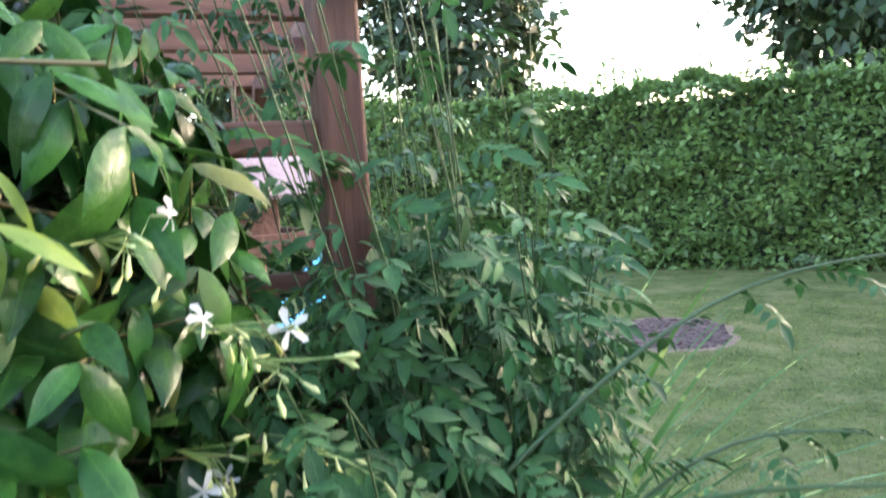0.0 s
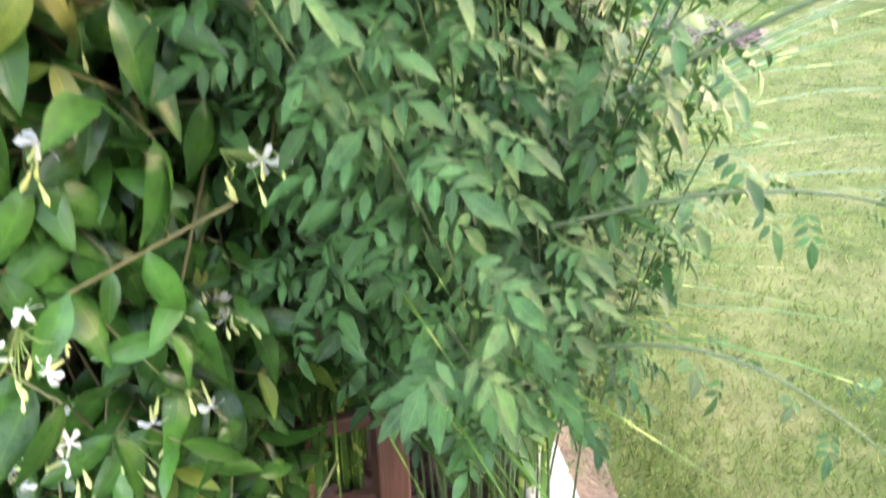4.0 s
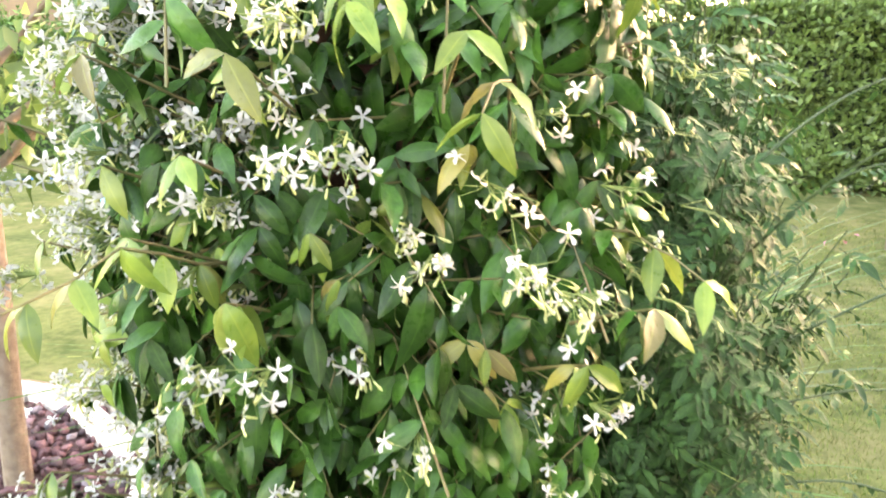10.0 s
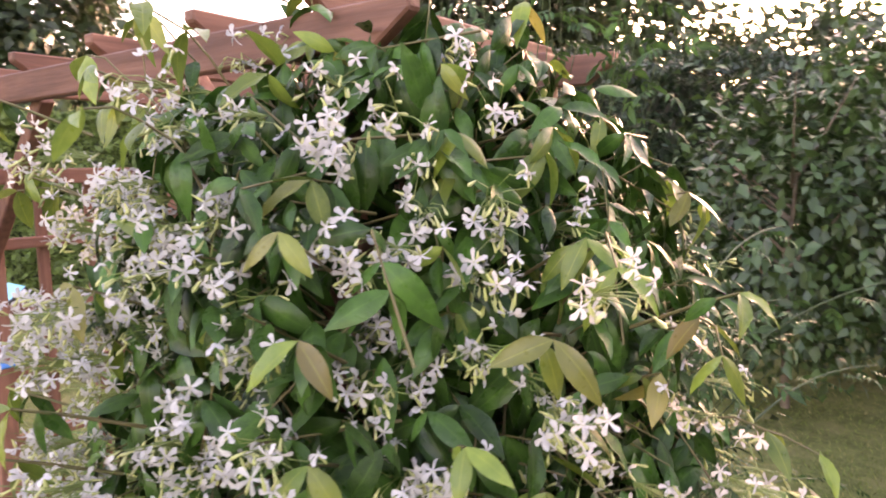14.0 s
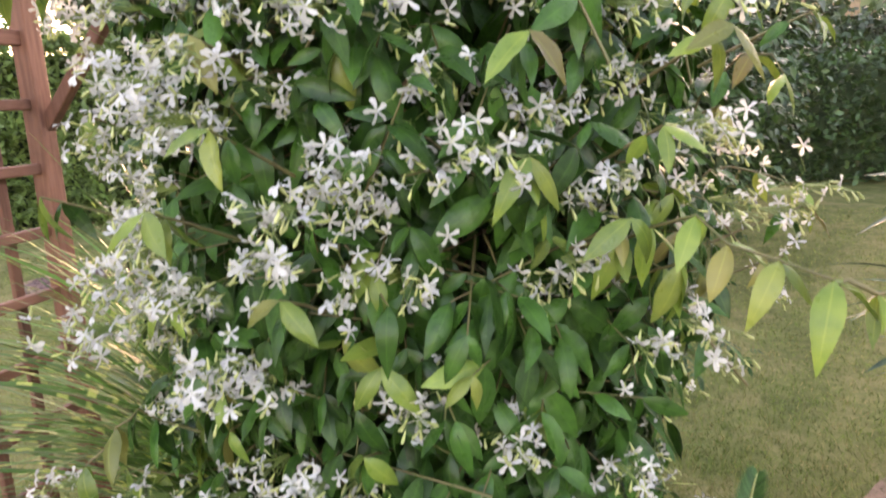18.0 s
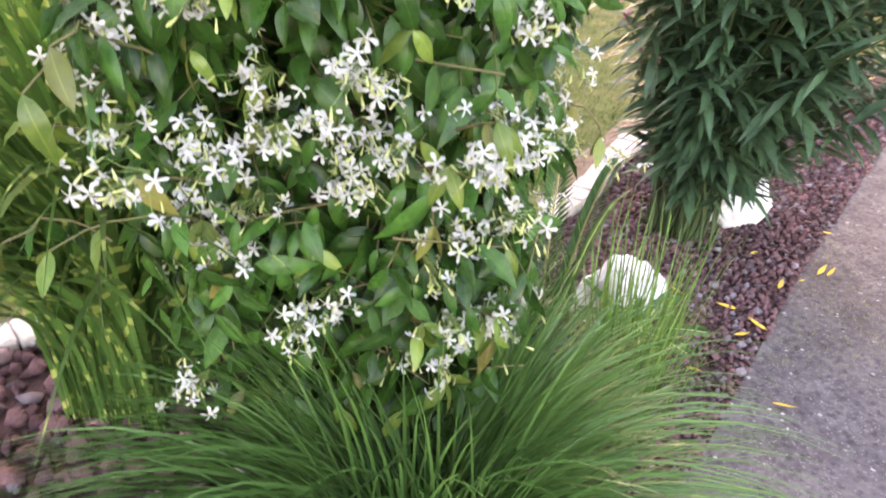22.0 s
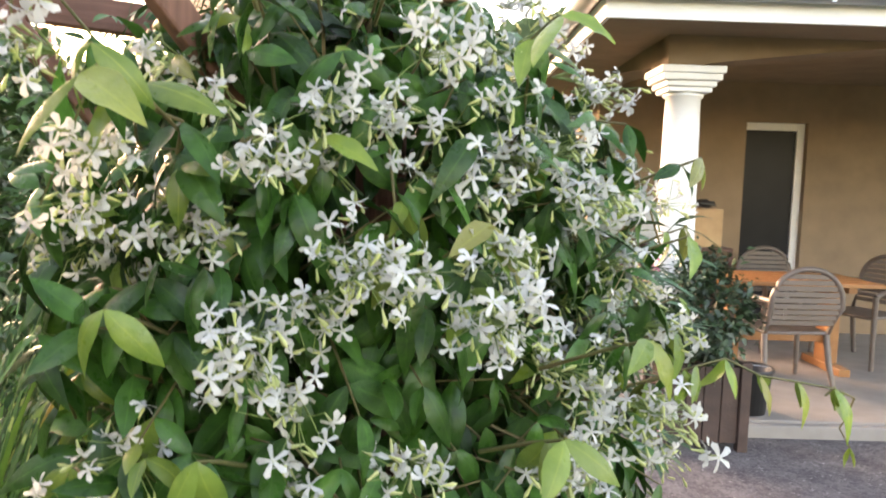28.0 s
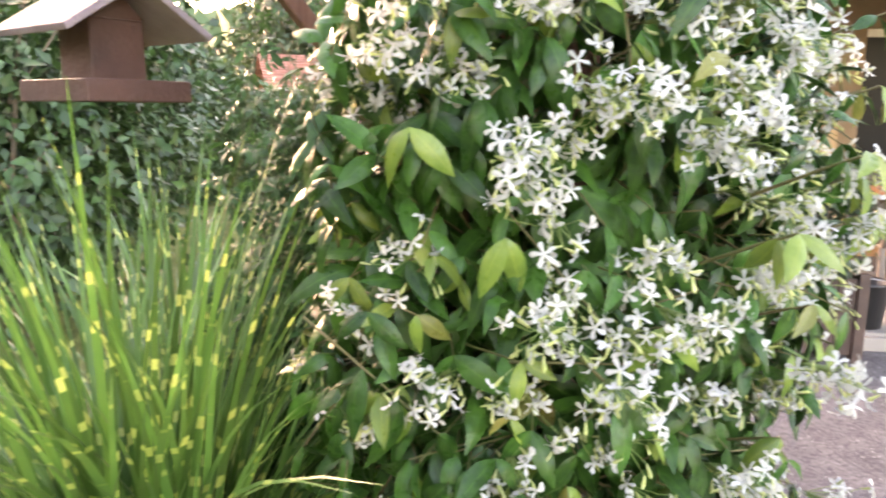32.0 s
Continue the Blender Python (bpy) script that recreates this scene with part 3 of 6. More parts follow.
def build_rocks():
    """Coarse lava rock near the arbour, finer toward the oleander."""
    def spread(lo, hi, gap):
        gx, gy = np.meshgrid(np.arange(lo[0], hi[0], gap), np.arange(lo[1], hi[1], gap))
        p = np.stack([gx.ravel(), gy.ravel()], 1) + rng.uniform(-0.45, 0.45, (gx.size, 2)) * gap
        gap = np.min(np.hypot(p[:, None, 0] - KERB_LINE[None, :, 0], p[:, None, 1] - KERB_LINE[None, :, 1]), axis=1)
        return p[inside(BED, p) & (gap > 0.068)]
    shapes = [arrays(rock_shape(i, 1.0, 1)) for i in range(6)]
    p = spread((-3.2, -1), (0.6, 3.2), 0.045)
    coarse = p[(p[:, 1] > 0.42) & ~inside(PEBBLES, p)]
    size = rng.uniform(0.018, 0.039, len(coarse))
    pos = np.c_[coarse, 0.008 + rng.uniform(0, 0.012, len(coarse))]
    near = np.hypot(pos[:, 0] + 0.05, pos[:, 1] - 0.85) < 0.48
    idx = np.flatnonzero(near)[:300]
    bed = bpy.data.objects["rock_bed"]
    ms = random_poses(pos, size)
    meshes = []
    for i in range(6):
        bm = rock_shape(i, 1.0, 2)
        me = bpy.data.meshes.new("lava_rock")
        bm.to_mesh(me)
        bm.free()
        me.materials.append(M_LAVA)
        meshes.append(me)
    for n, i in enumerate(idx):
        ob = new("lava_rock", meshes[n % 6])
        ob.parent = bed
        ob.matrix_basis = Matrix(ms[i])
    rest = np.setdiff1d(np.arange(len(pos)), idx)
    tagged(link("lava_rocks", scatter_mesh("lava_rocks", shapes, ms[rest], rng.integers(0, 6, len(rest)), smooth=False), M_LAVA, bed), label="loose red and grey lava rocks", kind="stuff")
    tagged(sheet("pebble_bed", PEBBLES, 0.006, M_WHITE_STONE), label="patch of white pebbles in the lava-rock bed", category="gravel")
    p = spread((-2.9, 1.9), (-1.9, 2.9), 0.026)
    p = p[inside(PEBBLES, p)]
    tagged(link("pebbles", scatter_mesh("pebbles", shapes, random_poses(np.c_[p, np.full(len(p), 0.012)], rng.uniform(0.012, 0.02, len(p))), rng.integers(0, 6, len(p))), M_WHITE_STONE, bpy.data.objects["pebble_bed"]), label="loose white pebbles", kind="stuff")
    p = spread((-1.4, -1.7), (2.6, 0.5), 0.021)
    fine = p[(p[:, 1] <= 0.45) & (p[:, 0] < 2.6)]
    pos = np.c_[fine, 0.004 + rng.uniform(0, 0.006, len(fine))]
    small = [arrays(rock_shape(i + 20, 1.0, 1)) for i in range(3)]
    tagged(link("lava_gravel", scatter_mesh("lava_gravel", small, random_poses(pos, rng.uniform(0.008, 0.017, len(pos))), rng.integers(0, 3, len(pos)), smooth=False), M_LAVA, bed), label="fine reddish lava gravel", kind="stuff")


def build_lawn_grass():
    """Short blades on the near lawn, thinning out with distance."""
    n = 190000
    d = 0.2 + 7.5 * rng.random(n) ** 1.9
    a = rng.uniform(radians(-20), radians(185), n)
    base = np.array([0.1, 0.6])
    p = base + np.c_[d * np.sin(a), d * np.cos(a)]
    keep = ~inside(BED, p) & (p[:, 0] + 0.9 * p[:, 1] > -0.6) & (p[:, 1] > -0.8)
    gap = np.min(np.hypot(p[:, None, 0] - KERB_LINE[None, ::3, 0], p[:, None, 1] - KERB_LINE[None, ::3, 1]), axis=1)
    keep &= (gap > 0.12 + 0.12 * rng.random(n)) & (np.hypot((p[:, 0] - 1.8) / 0.5, (p[:, 1] - 6.3) / 0.62) > 1)
    p, d = p[keep], d[keep]
    v = np.array([(-0.5, 0, 0), (0.5, 0, 0), (-0.3, 0.6, 0.05), (0.3, 0.6, 0.05), (0, 1, 0.22)])
    f = np.array([(0, 1, 3), (0, 3, 2), (2, 3, 4)])
    L = rng.uniform(0.014, 0.034, len(p)) * (1 + 0.03 * d)
    w = 0.0022 * (1 + 0.22 * d)
    ms = frames(np.c_[p, np.full(len(p), -0.012)], np.c_[rng.normal(0, 0.5, (len(p), 2)), np.ones(len(p))], rng.normal(size=(len(p), 3)), np.c_[w, L, L])
    tagged(link("lawn_grass", scatter_mesh("lawn_grass", [(v, f, np.zeros((5, 2)))], ms), M_BLADE), label="short mown grass blades of the lawn", category="grass", kind="stuff")


# ---- foliage tools ----
def blade_clump(name, at, n, height, width, reach, base_r, droop=1.0, segs=8, lean=(0, 0), parent=None, material=None, label="", bend=1.7):
    """Arching grass blades, each its own ribbon with a UV along it."""
    az = rng.uniform(0, 2 * np.pi, n)
    r0 = base_r * np.sqrt(rng.random(n))
    h = height * rng.uniform(0.55, 1.0, n)
    out = reach * rng.uniform(0.15, 1.0, n) ** 0.8
    s = np.linspace(0, 1, segs)
    d = np.c_[np.cos(az), np.sin(az)]
    b0 = np.c_[np.cos(az + rng.normal(0, 0.8, n)), np.sin(az + rng.normal(0, 0.8, n))] * r0[:, None]
    rad = out[:, None] * s**bend
    z = h[:, None] * (s - droop * (out / reach)[:, None] * 0.55 * s**2.6) + 0.0
    xy = b0[:, None] + d[:, None] * rad[..., None] + np.array(lean) * (s**bend)[None, :, None]
    c = np.concatenate([xy, z[..., None]], -1) + np.array(at)
    side = np.c_[-d[:, 1], d[:, 0], np.zeros(n)] + rng.normal(0, 0.35, (n, 3))
    side = unit(side)
    w = width * rng.uniform(0.6, 1.0, n)[:, None] * (np.minimum(1, s * 2.2 + 0.25) * (1 - s**3))[None]
    w[:, -1] = 0.0003
    l, r = c - side[:, None] * w[..., None], c + side[:, None] * w[..., None]
    v = np.stack([l, r], 2).reshape(-1, 3)
    off = rng.random(n) * 10
    uv = np.stack([np.stack([np.zeros((n, segs)), np.ones((n, segs))], -1), np.repeat((s[None] * h[:, None] * 3 + off[:, None])[..., None], 2, -1)], -1).reshape(-1, 2)
    i = np.arange(segs - 1)
    f = np.stack([2 * i, 2 * i + 1, 2 * i + 3, 2 * i + 2], -1)
    f = (f[None] + (np.arange(n) * segs * 2)[:, None, None]).reshape(-1, 4)
    return link(name, raw_mesh(name, v, f, uv), material, parent, label)


def crown_points(n, centre, radii, clumps=40, tight=0.28, shell=0.55):
    """Leaf places in uneven clumps near the shell of an ellipsoid."""
    k = unit(rng.normal(size=(clumps, 3))) * (rng.uniform(shell, 1.0, clumps) ** 0.6)[:, None]
    p = k[rng.integers(0, clumps, n)] + rng.normal(0, tight, (n, 3)) * rng.uniform(0.3, 1, (n, 1))
    return np.array(centre) + p * np.array(radii), unit(p)


def leaf_cloud(name, n, centre, radii, size, material, parent=None, clumps=40, tight=0.28, shell=0.55, droop=0.4, label="", width=0.28, floor=None, kind=""):
    pos, out = crown_points(n, centre, radii, clumps, tight, shell)
    if floor is not None:
        keep = pos[:, 2] > floor
        pos, out = pos[keep], out[keep]
    m = len(pos)
    along = out * 0.6 + rng.normal(0, 0.6, (m, 3)) - np.array((0, 0, droop))
    ms = frames(pos, along, out + rng.normal(0, 0.5, (m, 3)) + np.array((0, 0, 0.6)), size * rng.uniform(0.6, 1.2, m))
    return link(name, scatter_mesh(name, [small_leaf(width)], ms), material, parent, label, kind)


def limbs(base, top, n, spread, r0, seed=0):
    """A tapered trunk with limbs that part toward the crown."""
    q = np.random.default_rng(seed)
    base, top = np.array(base, float), np.array(top, float)
    s = np.linspace(0, 1, 7)
    trunk = base + (top - base) * s[:, None] + np.c_[q.normal(0, 0.02, (7, 2)) * s[:, None] * np.linalg.norm(top - base), np.zeros(7)]
    lines = [(trunk, r0 * (1 - 0.65 * s))]
    for i in range(n):
        t = q.uniform(0.4, 0.95)
        st = base + (top - base) * t
        a = q.uniform(0, 2 * np.pi)
        d = np.array((np.cos(a) * spread, np.sin(a) * spread, spread * q.uniform(0.5, 1.2)))
        u = np.linspace(0, 1, 5)[:, None]
        lines.append((st + d * u + np.array((0, 0, 0.15 * spread)) * u**2, r0 * 0.4 * (1 - 0.8 * u[:, 0])))
    return lines


def tree(name, at, height, crown_z, radii, n, size, material, trunk_r=0.08, label="", category="tree", clumps=45, bark=None, tight=0.26, group="", shell=0.5):
    t = empty(name, at, label=label, category=category, group=group)
    top = (0, 0, crown_z + radii[2] * 0.4)
    for i, ln in enumerate(limbs((0, 0, -0.05), top, 9, radii[0] * 0.7, trunk_r, int(at[0] * 10 + 50))):
        link("limb" if i else "trunk", tube_mesh("limb" if i else "trunk", [ln], 7), bark or M_BARK, t)
    leaf_cloud("crown", n, (0, 0, crown_z), radii, size, material, t, clumps, tight, shell, floor=0.05)
    return t


# ---- star jasmine on the arbour ----
AXIS = np.array((-0.52, 0.6))
RING_AZ = [0, 40, 90, 130, 160, 185, 205, 230, 260, 290, 320, 360]
RING_LOW = [0.30, 0.27, 0.26, 0.33, 0.32, 0.32, 0.35, 0.42, 0.37, 0.39, 0.38, 0.30]
RING_MID = [0.32, 0.28, 0.27, 0.33, 0.38, 0.39, 0.42, 0.45, 0.46, 0.47, 0.44, 0.32]
RING_HIGH = [0.27, 0.25, 0.26, 0.38, 0.35, 0.34, 0.38, 0.41, 0.42, 0.43, 0.42, 0.27]
# flower clusters and pairs of young leaves: compass angle, height, distance from the axis
BLOOM_SOUTH_EAST = [(118, 1.38, 0.41), (122, 1.22, 0.41), (123, 1.45, 0.43), (124, 1.04, 0.37), (124, 1.47, 0.4), (125, 0.9, 0.32), (130, 0.67, 0.37), (132, 1.3, 0.46),
    (132, 1.53, 0.36), (134, 1.22, 0.37), (135, 0.85, 0.33), (137, 1.14, 0.32), (139, 1.22, 0.4), (139, 1.26, 0.41), (142, 0.71, 0.33), (144, 1.21, 0.47), (145, 0.6, 0.37),
    (146, 1.07, 0.35), (148, 1.33, 0.42), (152, 0.95, 0.37), (154, 0.83, 0.3), (156, 1.22, 0.45), (157, 1.11, 0.49), (159, 1.41, 0.38), (161, 0.84, 0.32), (163, 1.24, 0.49),
    (166, 0.78, 0.39), (168, 1.27, 0.5), (169, 0.76, 0.37), (170, 1.34, 0.42), (171, 1.28, 0.53), (175, 0.67, 0.33)]
BLOOM_SOUTH = [(179, 1.27, 0.44), (180, 0.86, 0.31), (181, 1.07, 0.42), (181, 1.53, 0.33), (183, 1.29, 0.37), (185, 1.19, 0.32), (190, 0.82, 0.43), (190, 1.15, 0.38), (193, 0.87, 0.3),
    (193, 1.28, 0.33), (193, 1.36, 0.42), (194, 1.49, 0.51), (195, 0.91, 0.35), (197, 1.37, 0.47), (198, 1.18, 0.33), (200, 1.16, 0.49), (200, 1.57, 0.37), (203, 1.49, 0.34),
    (203, 1.5, 0.4), (204, 1.43, 0.41), (205, 1.27, 0.38), (205, 1.42, 0.37), (208, 1.15, 0.48), (209, 1.32, 0.45), (210, 0.93, 0.36), (211, 1.56, 0.36), (211, 1.61, 0.34),
    (214, 1.21, 0.39), (214, 1.4, 0.34)]
BLOOM_SOUTH_WEST = [(217, 1.24, 0.45), (218, 0.64, 0.42), (218, 1.53, 0.39), (219, 1.39, 0.36), (219, 1.39, 0.4), (220, 1.5, 0.4), (223, 1.43, 0.31), (224, 1.63, 0.38), (225, 1.05, 0.42),
    (227, 1.54, 0.4), (229, 0.65, 0.43), (229, 1.36, 0.48), (230, 0.82, 0.48), (230, 0.93, 0.49), (232, 0.94, 0.41), (235, 1.43, 0.43), (236, 1.34, 0.43), (237, 0.66, 0.43),
    (237, 0.71, 0.38), (237, 0.8, 0.44), (239, 1.23, 0.42), (240, 0.93, 0.54), (240, 1.1, 0.44), (242, 1.51, 0.43), (243, 1.31, 0.43), (243, 1.55, 0.4), (246, 1.24, 0.46),
    (247, 0.92, 0.44), (248, 1.33, 0.45), (248, 1.56, 0.35)]
BLOOM_WEST = [(249, 1.32, 0.55), (249, 1.5, 0.45), (249, 1.61, 0.3), (251, 1.34, 0.41), (252, 0.92, 0.38), (253, 0.83, 0.36), (253, 1.01, 0.48), (253, 1.37, 0.31), (254, 1.54, 0.4),
    (255, 1.69, 0.41), (256, 0.88, 0.39), (256, 1.18, 0.56), (256, 1.26, 0.47), (257, 0.94, 0.42), (260, 0.68, 0.37), (261, 1.43, 0.4), (262, 1.12, 0.44), (263, 1.52, 0.41),
    (264, 1.46, 0.49), (265, 1.4, 0.47), (265, 1.4, 0.51), (266, 1.22, 0.5), (267, 0.63, 0.39), (267, 0.93, 0.41), (268, 0.99, 0.41), (271, 1.23, 0.49), (272, 1.62, 0.47),
    (274, 1.29, 0.5), (274, 1.44, 0.5), (275, 0.9, 0.46), (275, 1.08, 0.45), (275, 1.57, 0.38), (276, 0.8, 0.35), (276, 1.21, 0.48)]
BLOOM_NORTH_WEST = [(277, 0.92, 0.57), (278, 0.93, 0.43), (279, 0.76, 0.37), (279, 1.44, 0.49), (280, 1.18, 0.55), (280, 1.45, 0.41), (283, 1.53, 0.38), (283, 1.58, 0.4), (284, 1.25, 0.48),
    (284, 1.41, 0.43), (285, 0.94, 0.51), (285, 1.32, 0.45), (286, 1.22, 0.51), (288, 0.54, 0.43), (288, 0.79, 0.39), (289, 1.13, 0.43), (289, 1.39, 0.49), (289, 1.53, 0.46),
    (290, 1.05, 0.44), (290, 1.36, 0.47), (294, 1, 0.39), (297, 1.47, 0.41), (300, 0.93, 0.59), (300, 1.15, 0.45), (302, 1.47, 0.41), (302, 1.53, 0.51), (304, 1.6, 0.56),
    (305, 1.27, 0.44), (305, 1.49, 0.48), (310, 0.95, 0.42), (312, 1.44, 0.36), (315, 1.2, 0.43), (318, 1.45, 0.4)]
YOUNG_SOUTH = [(155, 1.21, 0.52), (161, 1.15, 0.49), (173, 1.15, 0.39), (174, 1.36, 0.41), (177, 1.46, 0.51), (190, 1.51, 0.42), (196, 1.27, 0.42), (200, 1.44, 0.51), (204, 1.21, 0.48),
    (207, 0.95, 0.3), (208, 1.35, 0.49), (214, 1.27, 0.51), (224, 1.33, 0.48), (224, 1.44, 0.49), (225, 1.53, 0.5), (230, 0.92, 0.41), (238, 0.95, 0.53)]
YOUNG_WEST = [(242, 0.89, 0.49), (246, 1.03, 0.46), (249, 1.44, 0.39), (252, 1.21, 0.51), (254, 1.37, 0.56), (263, 0.72, 0.35), (263, 1.3, 0.56), (265, 1.46, 0.47), (268, 0.91, 0.4),
    (272, 1.2, 0.49), (274, 1.7, 0.43), (277, 0.9, 0.56), (283, 1.53, 0.4), (290, 1.68, 0.56), (291, 1.3, 0.56), (299, 1.58, 0.55), (302, 0.9, 0.51), (302, 1.39, 0.5)]


def bush_radius(az, z):
    """az: compass angle from +y toward +x."""
    deg, z = np.degrees(az) % 360, np.asarray(z, float)
    low, mid, high = (np.interp(deg, RING_AZ, r) for r in (RING_LOW, RING_MID, RING_HIGH))
    r = low + (mid - low) * np.clip((z - 0.75) / 0.45, 0, 1) + (high - mid) * np.clip((z - 1.2) / 0.3, 0, 1)
    r = r * np.interp(z, [0.18, 0.3, 0.5, 0.7, 1.57, 1.68, 1.76, 1.83], [0.35, 0.65, 0.9, 1, 1, 0.80, 0.45, 0.08])
    lump = np.array([noise.noise(Vector((math.cos(a) * 2.2, math.sin(a) * 2.2, h * 3.5))) for a, h in zip(np.ravel(az), np.ravel(z))]).reshape(np.shape(az))
    return r * (1 + 0.13 * lump)


def bush_place(deg, z, r):
    a = radians(deg)
    return np.array((math.sin(a) * r, math.cos(a) * r, z)), np.array((math.sin(a), math.cos(a), 0.0))


def flower_shape():
    """Five white petals set like a pinwheel on a short tube."""
    V, F, U = [], [], []
    for k in range(5):
        a = k * 2 * math.pi / 5
        pts = [(0.05, -0.07, 0.0), (0.07, 0.09, 0.0), (0.52, -0.10, 0.14), (0.48, 0.19, 0.0), (0.94, -0.10, 0.08), (0.86, 0.31, -0.20), (1.10, 0.12, -0.20)]
        o = len(V)
        for x, y, z in pts:
            V.append((x * math.cos(a) - y * math.sin(a), x * math.sin(a) + y * math.cos(a), z))
            U.append((0.5, 0.5))
        F += [(o, o + 2, o + 3, o + 1), (o + 2, o + 4, o + 5, o + 3), (o + 4, o + 6, o + 5, o + 5)]
    tri = []
    for q in F:
        tri.append(q[:3])
        if q[2] != q[3]:
            tri.append((q[0], q[2], q[3]))
    o = len(V)
    for r, z in ((0.12, 0.0), (0.07, -0.6)):
        for k in range(5):
            a = k * 2 * math.pi / 5
            V.append((r * math.cos(a), r * math.sin(a), z))
            U.append((0.5, 0.5))
    for k in range(5):
        j = (k + 1) % 5
        tri += [(o + k, o + 5 + k, o + 5 + j), (o + k, o + 5 + j, o + j)]
    return np.array(V, float), np.array(tri), np.array(U, float)


def bud_shape():
    """A slim bud along y."""
    V, F = [], []
    for y, r in ((0, 0.06), (0.4, 0.10), (0.75, 0.155), (1.0, 0.03)):
        for k in range(4):
            a = k * math.pi / 2
            V.append((r * math.cos(a), y, r * math.sin(a)))
    for i in range(3):
        for k in range(4):
            j = (k + 1) % 4
            F.append((4 * i + k, 4 * i + j, 4 * i + 4 + j, 4 * i + 4 + k))
    return np.array(V), np.array(F), np.zeros((len(V), 2))


def flower_density(az, z):
    """More flowers toward the open western side, few toward the shaded east."""
    d = np.interp(np.degrees(az) % 360, [0, 60, 110, 150, 185, 220, 260, 300, 330, 360], [0.35, 0.1, 0.10, 0.28, 0.55, 0.95, 0.95, 0.75, 0.6, 0.35])
    low = np.where(np.degrees(az) % 360 < 205, 0.4, 0.75)
    return d * np.interp(z, [0.2, 0.45, 0.9, 1.7, 1.85], [0.3, 0.7, 1, 1, 0.3]) * np.where(np.asarray(z) < 0.75, low, 1.0)


def build_jasmine():
    bush = empty("star_jasmine", (AXIS[0], AXIS[1], 0), label="star jasmine in white bloom with glossy leaves on the arbour", category="climbing plant")
    o3 = np.array((*AXIS, 0.0))
    # woody stems from the ground up the post
    lines = []
    for i in range(9):
        a = rng.uniform(0, 2 * np.pi)
        h = np.linspace(0, rng.uniform(1.1, 1.6), 9)
        tw = a + h * rng.uniform(-2, 2)
        rr = 0.05 + 0.12 * (h / 1.6) * rng.random()
        lines.append((np.c_[np.cos(tw) * rr - 0.06, np.sin(tw) * rr - 0.02, h], 0.011 * (1 - 0.6 * h / 1.7)))
    for ln in lines:
        link("stem", tube_mesh("stem", [ln]), M_BARK, bush, "twisted brown woody stem")
    # sprigs
    n = 1850
    az = rng.uniform(0, 2 * np.pi, n)
    z = rng.uniform(0.30, 1.79, n)
    keep = (rng.random(n) < np.interp(z, [0.3, 0.6, 1.0, 1.55, 1.78], [0.7, 0.85, 1, 1, 0.7])) & (z > np.interp(np.degrees(az) % 360, [0, 60, 100, 170, 200, 360], [0.34, 0.45, 0.45, 0.38, 0.32, 0.34]))
    az, z = az[keep], z[keep]
    n = len(az)
    R = bush_radius(az, z)
    out = np.c_[np.sin(az), np.cos(az), np.zeros(n)]
    tip = out * (R * rng.uniform(0.84, 1.02, n))[:, None] + np.c_[np.zeros((n, 2)), z]
    length = rng.uniform(0.07, 0.15, n)
    direc = unit(out + rng.normal(0, 0.45, (n, 3)) + np.c_[np.zeros((n, 2)), np.interp(z, [0.3, 1.2, 1.75], [-0.5, -0.1, 0.8])])
    root = tip - direc * length[:, None]
    leaf_p, leaf_d, leaf_u, leaf_s, leaf_y = [], [], [], [], []
    stems = []
    for i in range(n):
        side = unit(np.cross(direc[i], (0, 0, 1.0)) + rng.normal(0, 0.4, 3))
        up = np.cross(side, direc[i])
        young = rng.random() < 0.14
        for k, t in enumerate((0.25, 0.6, 1.0)):
            for sgn in (-1, 1):
                axis = side if k % 2 == 0 else unit(side * 0.75 + up * 0.5)
                d = direc[i] * (0.35 + 0.3 * t) + sgn * axis * 0.85 + np.array((0, 0, -0.8))
                leaf_p.append(root[i] + direc[i] * length[i] * t)
                leaf_d.append(d + rng.normal(0, 0.25, 3))
                leaf_u.append(out[i] * 0.8 + np.array((0, 0, 0.8)) + rng.normal(0, 0.5, 3))
                leaf_s.append((0.066 if k < 2 else 0.056) * rng.uniform(0.6, 1.28))
                leaf_y.append(young and (k == 2 or (k == 1 and rng.random() < 0.35)))
        stems.append((np.array([root[i] - direc[i] * 0.05, root[i], tip[i]]), np.array([0.002, 0.0017, 0.001])))
    # shoots that stand above the crown, and tendrils that hang free of it
    crown = [((0.02, -0.10, 1.60), (0.10, -0.16, 1.84), 5, 0.06), ((-0.12, -0.05, 1.60), (-0.20, -0.02, 1.86), 5, 0.06), ((-0.05, 0.08, 1.62), (-0.06, 0.14, 1.88), 5, 0.06), ((-0.22, 0.06, 1.56), (-0.34, 0.10, 1.80), 5, 0.062),
             ((-0.30, -0.12, 1.5), (-0.44, -0.10, 1.66), 4, 0.062), ((-0.30, 0.18, 1.45), (-0.48, 0.26, 1.58), 4, 0.07), ((-0.25, 0.10, 1.55), (-0.40, 0.20, 1.76), 4, 0.07), ((-0.2, 0.0, 1.55), (-0.36, 0.02, 1.80), 4, 0.068), ((-0.22, 0.22, 1.5), (-0.33, 0.36, 1.72), 4, 0.06)]
